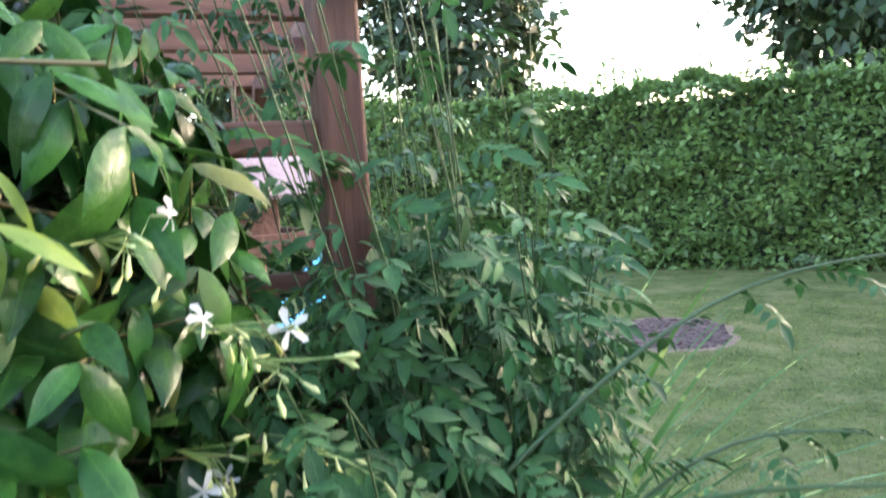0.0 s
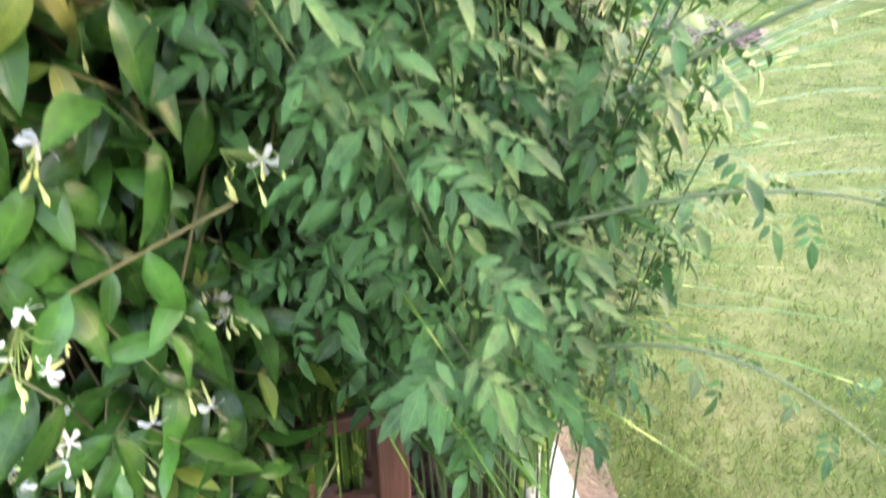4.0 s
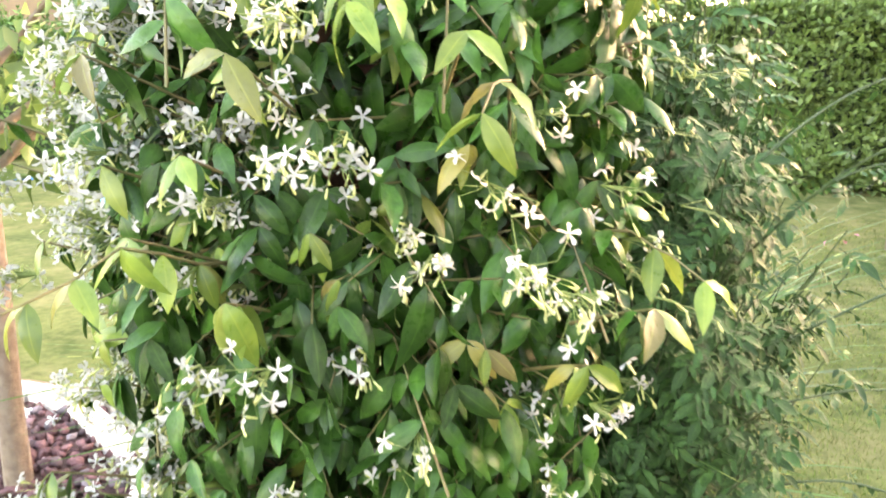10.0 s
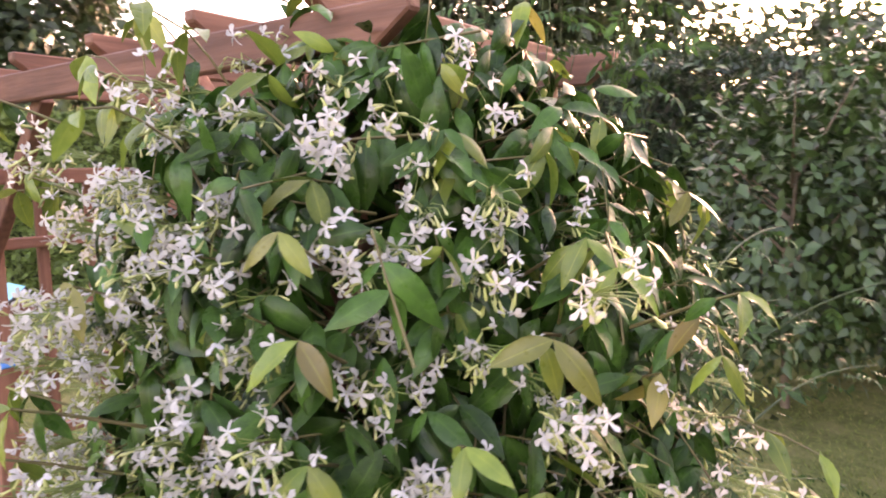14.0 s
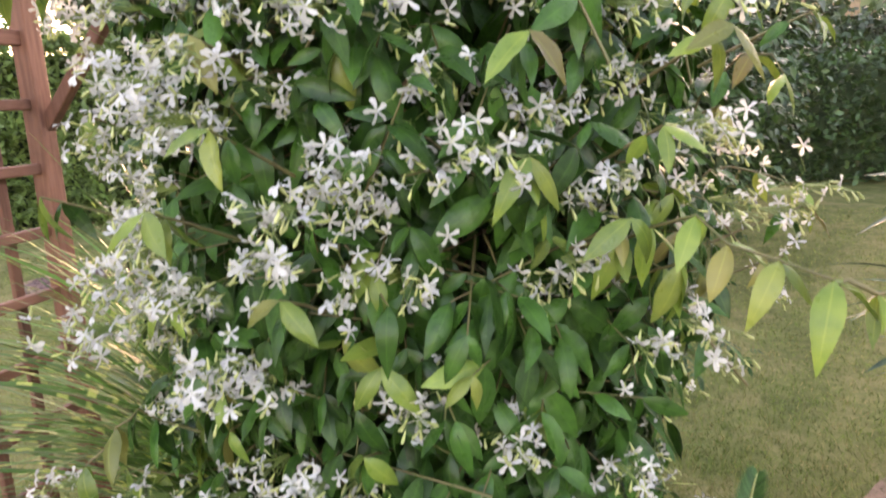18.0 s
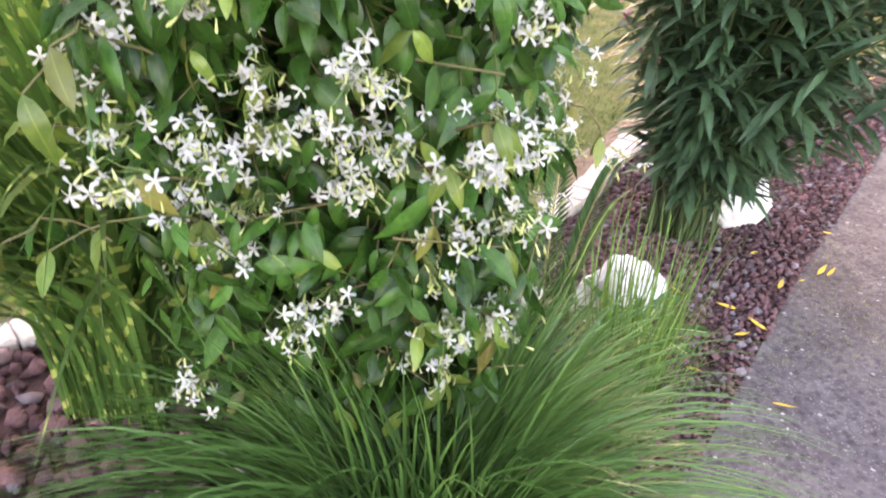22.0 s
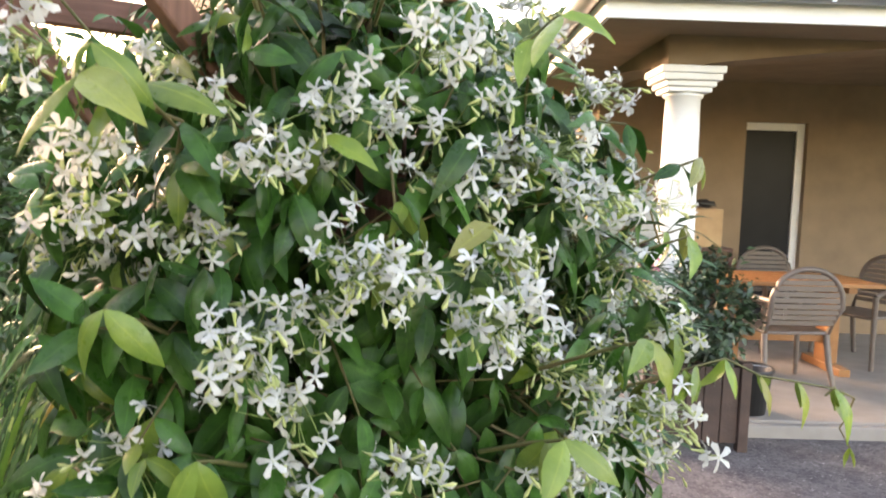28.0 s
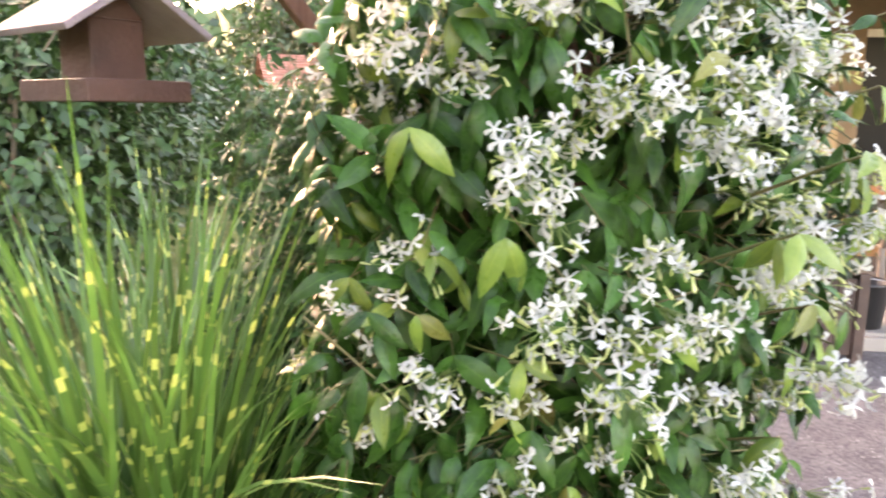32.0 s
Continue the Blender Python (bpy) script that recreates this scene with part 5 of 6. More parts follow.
def build_cycad(at, fronds, length, lab, rise=0.8, turn=0.0, spread=1.0):
    c = empty("sago_palm", at, turn, label=lab, category="cycad")
    bm = rock_shape(5, 0.05, 2)
    part("crown", bm, M_BARK, c, "brown scaly crown", True)
    v1, f1, u1 = leaf_shape(0.085, 0.3, 0.15, 3)
    for k in range(fronds):
        a = k * 2.4 + rng.uniform(-0.2, 0.2)
        L = length * rng.uniform(0.8, 1.1)
        s = np.linspace(0, 1, 52)
        e = rise * rng.uniform(0.7, 1.1)
        c3 = np.c_[np.zeros(52), L * spread * (s - 0.18 * s**2), L * e * (s - 0.45 * s**2) + 0.04]
        tang = unit(np.gradient(c3, axis=0))
        P, D = [], []
        for i in range(3, 52):
            for sg in (-1, 1):
                P.append(c3[i])
                D.append(tang[i] * 1.1 + np.array((sg * 0.75, 0, 0.2)))
        ll = (0.032 + 0.04 * length) * np.sin(np.pi * np.clip(np.repeat(s[3:], 2) * 0.9 + 0.1, 0, 1)) ** 0.6 + 0.012
        ms = frames(np.array(P), np.array(D), np.tile((0, -0.3, 1.0), (len(P), 1)), ll)
        fr = link("frond", scatter_mesh("frond", [(v1, f1, u1)], ms), M_CYCAD, c)
        fr.matrix_basis = pose(0, 0, 0, 0, 0, math.degrees(a))
        link("midrib", tube_mesh("midrib", [(c3, 0.004 * (1 - 0.7 * s))], 5), M_BUD, fr, "pale yellow-green midrib")


def build_oleander():
    o = empty("oleander", (0.80, -0.25, 0), label="oleander shrub with long dark leaves and pink flowers", category="shrub")
    lines, P, D, U, S, heads = [], [], [], [], [], []
    for i in range(150):
        a, H = rng.uniform(0, 2 * np.pi) if i % 3 else rng.uniform(3.7, 5.0), rng.uniform(0.7, 1.7)
        reach = rng.uniform(0.08, 0.62) * (0.62 if math.sin(a) > 0.35 else 1.1 if math.sin(a) < -0.5 else 0.72 if math.cos(a) < -0.4 else 1.0)
        s = np.linspace(0, 1, 8)[:, None]
        dxy = np.array((math.cos(a), math.sin(a), 0))
        c = np.r_[rng.normal(0, 0.04, 2), 0] + dxy * reach * s**1.5 + np.array((0, 0, H)) * (s - 0.1 * s**3)
        lines.append((c, 0.006 * (1 - 0.7 * s[:, 0])))
        for t in np.arange(0.32, 1.0, 0.055):
            q = c[int(t * 7)] + (c[min(int(t * 7) + 1, 7)] - c[int(t * 7)]) * (t * 7 % 1)
            for k in range(3):
                b = rng.uniform(0, 2 * np.pi)
                P.append(q)
                D.append(np.array((math.cos(b), math.sin(b), rng.uniform(-0.5, 0.7))) + dxy * 0.4)
                U.append(np.array((0, 0, 1.0)) + rng.normal(0, 0.2, 3))
                S.append(rng.uniform(0.12, 0.20))
        heads.append(c[-1])
    for pts in lines:
        link("stem", tube_mesh("stem", [pts], 5), M_CANE, o)
    link("foliage", scatter_mesh("foliage", [leaf_shape(0.075, 0.3, 0.18, 5), leaf_shape(0.09, 0.2, 0.35, 5)], frames(np.array(P), np.array(D), np.array(U), np.array(S)), rng.integers(0, 2, len(P))), M_OLEANDER, o, "long narrow dark green leaves", "stuff")
    me = raw_mesh("flower", *flower_shape())
    me.materials.append(M_PINK)
    for i in rng.permutation(len(heads))[:22]:
        for k in range(2):
            ob = new("flower", me)
            ob.parent = o
            p = heads[i] + rng.normal(0, 0.025, 3)
            ob.matrix_basis = look(p, p - np.array((0.6, -0.2, 0.4)) + rng.normal(0, 0.4, 3)) @ Matrix.Scale(0.02, 4)


def build_stones():
    for at, s, seed in (((0.22, 0.01, 0.05), (0.135, 0.11, 0.14), 3), ((1.02, -0.46, 0.05), (0.16, 0.12, 0.12), 8)):
        bm = bmesh.new()
        bmesh.ops.create_icosphere(bm, subdivisions=4, radius=1.0)
        for v in bm.verts:
            k = v.co.copy()
            v.co *= 0.95 + 0.28 * noise.noise(k * 1.3 + Vector((seed, 0, 0))) + 0.16 * noise.noise(k * 2.9 + Vector((seed, 1, 0))) + 0.07 * noise.noise(k * 6.5) + 0.035 * noise.noise(k * 15)
        for v in bm.verts:
            v.co.x, v.co.y, v.co.z = v.co.x * s[0], v.co.y * s[1], max(v.co.z * s[2], -0.06)
        ob = part("white_rock", bm, M_WHITE_STONE, None)
        ob.matrix_world = pose(*at, 0, 0, seed * 40)
        tagged(ob, label="large rough white stone lying on the lava gravel", category="rock", group="white rocks")
    lf = leaf_shape(0.14, 0.3, -0.2, 5)
    me = raw_mesh("fallen_leaf", *lf)
    me.materials.append(M_YELLOW)
    for x, y in ((0.53, -0.61), (0.2, -0.42), (0.16, -0.32), (0.57, -0.69), (0.45, -0.51), (0.57, -0.66), (-0.13, -0.36), (0.30, -0.36), (0.36, -0.2), (0.1, -0.12), (0.7, -0.5), (-0.02, -0.16), (0.9, -0.8)):
        ob = new("fallen_leaf", me)
        ob.matrix_world = pose(x, y, 0.012, rng.uniform(-8, 8), rng.uniform(-8, 8), rng.uniform(0, 360)) @ Matrix.Scale(rng.uniform(0.04, 0.065), 4)
        tagged(ob, label="yellow fallen leaf lying on the concrete and gravel", category="leaf", group="fallen leaves")


# ---- lawn side: sapling, loungers, hedges, trees ----
def hedge(name, a, b, depth, height, n, size, material, lab, category="hedge"):
    """A clipped row of foliage from a to b: leaves over a dark box that stands in for the inner shade."""
    a, b = np.array(a, float), np.array(b, float)
    L = np.linalg.norm(b - a)
    t = (b - a) / L
    nrm = np.array((-t[1], t[0]))
    h = empty(name, (a[0], a[1], 0), label=lab, category=category)
    u, w = rng.random(n) * L, rng.random(n)
    side = rng.random(n)
    face = np.where(side < 0.68, -0.5, np.where(side < 0.75, 0.5, rng.uniform(-0.5, 0.5, n)))
    z = np.where(side < 0.75, w * height, height)
    bump = np.array([noise.noise(Vector((p * 1.1, q * 1.3, 5.0))) + 0.6 * noise.noise(Vector((p * 3.1, q * 3.3, 9.0))) for p, q in zip(u, z)])
    off = face * depth + np.where(side < 0.75, np.sign(face) * (bump * 0.34 - rng.random(n) * 0.28), 0)
    z = z + np.where(side >= 0.75, bump * 0.22 - rng.random(n) * 0.12, 0)
    pos = np.c_[t * u[:, None] + nrm * off[:, None], z]
    out = np.c_[nrm * np.sign(face)[:, None] * (side < 0.75)[:, None], np.where(side >= 0.75, 1.0, 0.25)]
    ms = frames(pos, out * 0.7 + rng.normal(0, 0.6, (n, 3)) + np.array((0, 0, 0.2)), out + np.array((0, 0, 0.7)) + rng.normal(0, 0.4, (n, 3)), size * rng.uniform(0.6, 1.25, n))
    # longer shoots that stand out of the clipped faces
    state = rng.bit_generator.state
    k = int(L * height * 9)
    top = rng.random(k) < 0.45
    ru, rz = rng.random(k) * L, np.where(top, height, rng.uniform(0.15, 1.0, k) * height)
    ro = np.where(top, rng.uniform(-0.5, 0.3, k), -0.5) * depth
    root = np.c_[t * ru[:, None] + nrm * ro[:, None], rz]
    way = unit(np.c_[nrm * np.where(top, -0.2, -0.7)[:, None], np.where(top, 1.0, 0.7)] + rng.normal(0, 0.28, (k, 3)))
    s = np.tile(np.linspace(0.0, 1.0, 14), k)
    sp, sw = np.repeat(root, 14, 0), np.repeat(way, 14, 0)
    sp = sp + sw * (s * np.repeat(rng.uniform(0.12, 0.42, k), 14))[:, None]
    m2 = frames(sp, sw * 0.6 + rng.normal(0, 0.6, (len(sp), 3)), rng.normal(0, 0.4, (len(sp), 3)) + np.array((0, 0, 1.0)), size * rng.uniform(0.5, 0.95, len(sp)))
    rng.bit_generator.state = state
    link("foliage", scatter_mesh("foliage", [small_leaf(0.24)], np.concatenate([ms, m2])), material, h)
    # plain dark box: the shade between the leaves, put in as colour
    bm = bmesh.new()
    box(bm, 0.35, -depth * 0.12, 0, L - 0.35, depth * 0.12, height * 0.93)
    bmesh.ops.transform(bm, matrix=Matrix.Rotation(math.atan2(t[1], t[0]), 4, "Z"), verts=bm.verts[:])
    part("twig_core", bm, M_HEDGE_DARK, h, "dark box standing in for the shade inside the hedge")


def build_lounger(at, rz, lift):
    lo = empty("sun_lounger", at, rz, label="turquoise fabric sun lounger with raised back on the lawn", category="sun lounger", group="sun loungers")
    prof = [(0, 0.34), (0.6, 0.30), (1.2, 0.30), (1.35, 0.34), (1.95, 0.34 + lift)]
    bm = bmesh.new()
    for k in range(len(prof) - 1):
        (y0, z0), (y1, z1) = prof[k], prof[k + 1]
        for s in range(4):
            p, q = s / 4, (s + 1) / 4
            vs = [bm.verts.new((x, y0 + (y1 - y0) * r, z0 + (z1 - z0) * r - 0.02 * math.sin(math.pi * r))) for x, r in ((-0.28, p), (0.28, p), (0.28, q), (-0.28, q))]
            bm.faces.new(vs)
    bmesh.ops.remove_doubles(bm, verts=bm.verts[:], dist=0.001)
    r = bmesh.ops.extrude_face_region(bm, geom=bm.faces[:])
    bmesh.ops.translate(bm, vec=(0, 0, 0.012), verts=[g for g in r["geom"] if isinstance(g, bmesh.types.BMVert)])
    bmesh.ops.recalc_face_normals(bm, faces=bm.faces[:])
    part("sling", bm, M_BLUE, lo, "turquoise fabric sling")
    for x in (-0.3, 0.3):
        link("side_rail", tube_mesh("side_rail", [(np.array([(x, y, z) for y, z in prof]), 0.014)], 6), M_BLACK, lo)
        for y in (0.15, 1.3):
            link("leg", tube_mesh("leg", [(np.array([(x, y, 0.32), (x, y + 0.03, 0.16), (x, y + 0.08, 0.0)]), 0.013)], 6), M_BLACK, lo)


def build_garden():
    tree("sapling", (-1.86, 1.95, 0), 2.0, 1.75, (0.55, 0.55, 0.45), 900, 0.085, M_HEDGE, 0.05, "young tree with rough grey-brown trunk in the lava bed", "tree", 26)
    hedge("laurel_hedge", (-3.0, 12.9), (8.6, 8.07), 1.2, 2.42, 52000, 0.125, M_HEDGE, "tall clipped green laurel hedge along the lawn")
    hedge("conifer_hedge", (-9.0, 12.6), (-1.2, 13.2), 1.2, 2.15, 11000, 0.13, M_CONIFER, "fresh green conifer hedge behind the sun loungers")
    hedge("viburnum_hedge", (4.4, 6.0), (8.8, 3.6), 1.1, 2.65, 22000, 0.10, M_HEDGE_DARK, "dark evergreen shrub border beyond the lawn")
    hedge("border_hedge", (9.5, 3.2), (14.0, -4.5), 1.2, 1.7, 9000, 0.14, M_SHRUB, "green shrub border at the end of the lawn")
    k = empty("lawn_edging", label="pale stone edging strip before the shrub border", category="kerb", kind="structure")
    for i in range(3, 19):
        bm = bmesh.new()
        box(bm, -0.14, -0.05, -0.03, 0.14, 0.05, 0.05, 0.008)
        ob = part("edging_stone", bm, M_KERB, k)
        ob.matrix_basis = pose(3.3 + 0.255 * i, 5.35 - 0.125 * i + 0.03 * math.sin(i * 0.6), 0, 0, 0, -26)
    fl = empty("pink_flowers", (5.3, 4.75, 0), label="low pink bedding flowers behind the stone edging", category="flowers", kind="stuff")
    n = 260
    pos = np.c_[rng.normal(0, 0.6, n), rng.normal(0, 0.12, n), rng.uniform(0.05, 0.2, n)]
    pos[:, 1] -= pos[:, 0] * 0.48
    link("blossom", scatter_mesh("blossom", [small_leaf(0.5)], frames(pos, rng.normal(size=(n, 3)), np.tile((0, 0, 1.0), (n, 1)), 0.05)), M_PINK, fl)
    build_lounger((-3.05, 6.1, 0), -70, 0.44)
    build_lounger((-2.62, 5.6, 0), -72, 0.44)
    for x, y, h, r, n in ((3.4, 2.4, 2.05, 0.75, 5200), (4.6, 2.15, 2.5, 0.82, 6000), (6.9, 2.5, 2.7, 1.0, 3500)):
        tree("tall_shrub", (x, y, 0), h, h * 0.56, (r, r, h * 0.47), n, 0.105, M_SHRUB, 0.03, "tall leafy green garden shrub standing on the lawn", "shrub", 60, tight=0.22, group="shrubs beyond the lawn")
    for x, y, h, r, n, lab in ((0.2, 17.5, 8, 2.1, 4200, 0), (9.0, 15.5, 7.5, 2.6, 5000, 0), (9.5, 14.0, 9.5, 3.2, 6500, 0), (13.5, 13.0, 8.0, 3.2, 4500, 0), (16.5, 10.0, 5.4, 2.6, 2600, 0), (17.5, 6.3, 4.8, 2.4, 4000, 0), (12.5, 4.0, 3.9, 1.5, 4000, 0), (31, -2.2, 7.5, 2.6, 3500, 0), (-5.0, 19, 9.0, 2.6, 4500, 0), (22, -3.6, 5.5, 2.2, 3500, 0), (24, 4.2, 3.4, 2.6, 3500, 0), (34, -0.6, 7.0, 2.6, 3500, 0)):
        tree("garden_tree", (x, y, 0), h, h * 0.62, (r, r, h * 0.40), int(n * 1.5), 0.33, M_TREE, 0.16, "dark leafy tree standing beyond the garden hedges", "tree", 70, tight=0.2, group="trees beyond the garden", shell=0.35)
    sp = empty("spruce", (-2.2, 14.5, 0), label="small spruce rising behind the conifer hedge", category="tree")
    link("trunk", tube_mesh("trunk", [(np.array([(0, 0, 0), (0, 0, 1.6), (0, 0, 3.2)]), np.array([0.07, 0.05, 0.01]))], 6), M_BARK, sp)
    n = 1800
    t = rng.random(n) ** 1.3
    a = rng.uniform(0, 2 * np.pi, n)
    rr = (1 - t) * 0.9 * (0.35 + 0.65 * rng.random(n))
    pos = np.c_[np.cos(a) * rr, np.sin(a) * rr, 0.3 + t * 2.9 - 0.15 * rr]
    link("needles", scatter_mesh("needles", [small_leaf(0.14)], frames(pos, np.c_[np.cos(a), np.sin(a), -0.2 + 0 * a], np.tile((0, 0, 1.0), (n, 1)), 0.22)), M_TREE, sp)
    sf = empty("small_birdhouse", (3.9, 5.55, 1.45), 40, label="small orange-brown wooden bird house in the shrubs", category="bird house")
    bm = bmesh.new()
    box(bm, -0.10, -0.08, 0.02, 0.10, 0.08, 0.05)
    for x in (-0.09, 0.0, 0.09):
        for y in (-0.07, 0.07):
            box(bm, x - 0.01, y - 0.01, 0.05, x + 0.01, y + 0.01, 0.18)
    part("body", bm, M_TABLE, sf)
    for s in (-1, 1):
        bm = bmesh.new()
        box(bm, -0.15, 0, -0.008, 0.15, 0.15, 0.008, 0, Matrix.Translation((0, 0, 0.26)) @ Matrix.Rotation(radians(-33 if s > 0 else 33), 4, "X") @ Matrix.Scale(s, 4, (0, 1, 0)))
        bmesh.ops.recalc_face_normals(bm, faces=bm.faces[:])
        part("roof_board", bm, M_TABLE, sf)
    link("stake", tube_mesh("stake", [(np.array([(0, 0, -1.5), (0, 0, -0.7), (0, 0, 0.03)]), 0.02)], 6), M_BARK, sf)
    rp = empty("blue_rope", (-1.02, 1.58, 0), label="blue rope tied round the arbour post", category="rope")
    a = np.linspace(0, 4 * np.pi, 40)
    link("loop", tube_mesh("loop", [(np.c_[0.034 * np.cos(a), 0.034 * np.sin(a), 1.18 + 0.001 * a], 0.004)], 5), M_ROPE, rp)
    s = np.linspace(0, 1, 9)
    link("line", tube_mesh("line", [(np.c_[-1.6 * s - 0.03, 0.1 * s, 1.185 + 0.05 * s - 0.06 * np.sin(np.pi * s)], 0.003)], 5), M_ROPE, rp)
    link("tail", tube_mesh("tail", [(np.c_[-0.035 - 0.01 * s, -0.02 + 0 * s, 1.18 - 0.14 * s], 0.004)], 5), M_ROPE, rp)


# ---- house with corner porch ----
HOUSE = empty("house", (2.298, -2.229, 0), -110.4, label="apricot rendered house with red tiled roof and corner porch", category="house")


def hbit(name, material, fn, label="", parent=None):
    bm = bmesh.new()
    fn(bm)
    return part(name, bm, material, parent or HOUSE, label)


def lathe(name, prof, material, parent, n=28, at=(0, 0), label=""):
    a = np.linspace(0, 2 * np.pi, n, endpoint=False)
    v = np.array([(at[0] + r * math.cos(q), at[1] + r * math.sin(q), z) for r, z in prof for q in a])
    k = len(prof)
    f = np.array([(i * n + j, i * n + (j + 1) % n, (i + 1) * n + (j + 1) % n, (i + 1) * n + j) for i in range(k - 1) for j in range(n)])
    return link(name, raw_mesh(name, v, f), material, parent, label)


def build_house():
    """Local x along the porch front, local y into the house."""
    ex, back = 7.0, 2.75
    hbit("porch_slab", M_SLAB, lambda b: box(b, -0.35, -0.2, -0.1, ex, back, 0.1, 0.01), "pale concrete porch floor")
    hbit("porch_kerb", M_SLAB, lambda b: box(b, -0.36, -0.26, -0.1, ex, -0.202, 0.085, 0.01))
    # back wall with two openings
    w0, w1 = back, back + 0.22
    for x0, x1, z0, z1 in ((0.07, 1.55, 0.0, 2.75), (1.55, 2.17, 2.21, 2.75), (2.17, 3.37, 0.0, 2.75), (3.37, 4.7, 2.25, 2.75), (4.7, ex, 0.0, 2.75)):
        hbit("wall", M_WALL, lambda b: box(b, x0, w0, z0, x1, w1, z1))
    # north wall with a window, set back from the porch corner
    for y0, y1, z0, z1 in ((w1, 3.75, 0, 2.75), (3.75, 4.65, 0, 0.95), (3.75, 4.65, 2.12, 2.75), (4.65, 9.0, 0, 2.75)):
        hbit("wall", M_WALL, lambda b: box(b, 0.07, y0, z0, 0.29, y1, z1))
    win = part_empty("window", (0, 0, 0))
    for y0, y1, z0, z1 in ((3.75, 3.81, 0.95, 2.12), (4.59, 4.65, 0.95, 2.12), (3.81, 4.59, 0.95, 1.01), (3.81, 4.59, 2.06, 2.12), (4.17, 4.23, 1.01, 2.06)):
        hbit("window_frame", M_WHITE, lambda b: box(b, 0.10, y0, z0, 0.17, y1, z1, 0.004), "", win)
    for y0, y1 in ((3.81, 4.17), (4.23, 4.59)):
        hbit("pane", M_GLASS, lambda b: box(b, 0.13, y0, 1.01, 0.14, y1, 2.06), "", win)
    hbit("window_sill", M_WHITE, lambda b: box(b, 0.01, 3.7, 0.90, 0.1, 4.7, 0.95, 0.006), "", win)
    for x0, x1, top in ((1.55, 2.17, 2.21), (3.37, 4.7, 2.25)):
        d = part_empty("glass_door", (0, 0, 0))
        for a, b_, z0, z1 in ((x0, x0 + 0.02, 0.1, top), (x1 - 0.075, x1, 0.1, top), (x0 + 0.02, x1 - 0.075, top - 0.075, top), (x0 + 0.02, x1 - 0.075, 0.1, 0.2)):
            hbit("door_frame", M_WHITE, lambda b: box(b, a, w0 + 0.07, z0, b_, w0 + 0.14, z1, 0.004), "", d)
        hbit("pane", M_GLASS, lambda b: box(b, x0 + 0.02, w0 + 0.10, 0.2, x1 - 0.075, w0 + 0.11, top - 0.075), "", d)
        hbit("jamb", M_WALL, lambda b: box(b, x0 - 0.001, w0 + 0.15, 0.1, x1, w1 - 0.002, top), "", d)
    # column
    col = part_empty("column", (0, 0, 0))
    s = np.linspace(0, 1, 12)
    lathe("shaft", [(0.126 - 0.02 * q**1.5, 0.22 + 1.86 * q) for q in s] + [(0.122, 2.085), (0.122, 2.105), (0.106, 2.11)], M_WHITE, col, 32)
    lathe("base_ring", [(0.0, 0.1), (0.16, 0.1), (0.165, 0.14), (0.15, 0.18), (0.13, 0.2), (0.126, 0.225)], M_WHITE, col, 32)
    for r, z0, z1 in ((0.135, 2.108, 2.14), (0.155, 2.14, 2.175), (0.18, 2.175, 2.215), (0.195, 2.215, 2.26)):
        hbit("capital", M_WHITE, lambda b: box(b, -r, -r, z0, r, r, z1, 0.008), "", col)

    def arch(b, along_x):
        """A lintel whose underside rises away from the column."""
        n = 24
        end = 4.2 if along_x else back
        pts = [(0.0 - 0.15 + (end + 0.15) * i / n) for i in range(n + 1)]
        low = [2.262 + 0.20 * math.sin(min(1, max(0, (p + 0.05) / 2.6)) * math.pi / 2) * (1 if p > 0.15 else 0.15) for p in pts]
        rows = []
        for p, z in zip(pts, low):
            quad = [(-0.15, z), (0.15, z), (0.15, 2.62), (-0.15, 2.62)]
            rows.append([b.verts.new((p, q, h) if along_x else (q, p + (0.302 if p < 0.1 and False else 0), h)) for q, h in quad])
        for r0, r1 in zip(rows, rows[1:]):
            for k in range(4):
                b.faces.new((r0[k], r0[(k + 1) % 4], r1[(k + 1) % 4], r1[k]))
        b.faces.new(rows[0])
        b.faces.new(rows[-1][::-1])
        bmesh.ops.recalc_face_normals(b, faces=b.faces[:])

    hbit("porch_lintel", M_WALL, lambda b: arch(b, True))
    hbit("porch_lintel", M_WALL, lambda b: (arch(b, False), bmesh.ops.translate(b, vec=(0.0, 0.304, 0), verts=[v for v in b.verts if v.co.y < -0.1])))
    hbit("porch_lintel", M_WALL, lambda b: box(b, 4.2, -0.15, 2.46, ex, 0.15, 2.62))
    hbit("porch_ceiling", M_WALL, lambda b: box(b, 0.15, 0.15, 2.60, ex, back, 2.66), "brownish porch ceiling")
    # eaves
    o = -0.62
    hbit("soffit", M_WALL, lambda b: (box(b, o, o, 2.44, ex, -0.15, 2.47), box(b, o, -0.15, 2.44, -0.15, 9.0, 2.47)), "apricot eaves soffit")
    hbit("fascia", M_WHITE, lambda b: (box(b, o - 0.025, o - 0.025, 2.42, ex, o, 2.54), box(b, o - 0.025, o, 2.42, o, 9.0, 2.54)), "white fascia board")
    for horizontal in (True, False):
        n = 10
        q = np.linspace(-0.1, np.pi + 0.1, n)
        ring = np.c_[np.cos(q) * 0.065, -np.sin(q) * 0.065]
        c = o - 0.09
        ends = ((c - 0.06, ex) if horizontal else (c - 0.06, 9.0))
        v, f = [], []
        for e in ends:
            for r_ in (1.0, 0.93):
                for a, z in ring * r_:
                    v.append((e, c + a, 2.575 + z) if horizontal else (c + a, e, 2.575 + z))
        for k in range(2):
            for i in range(n - 1):
                a0 = k * n + i
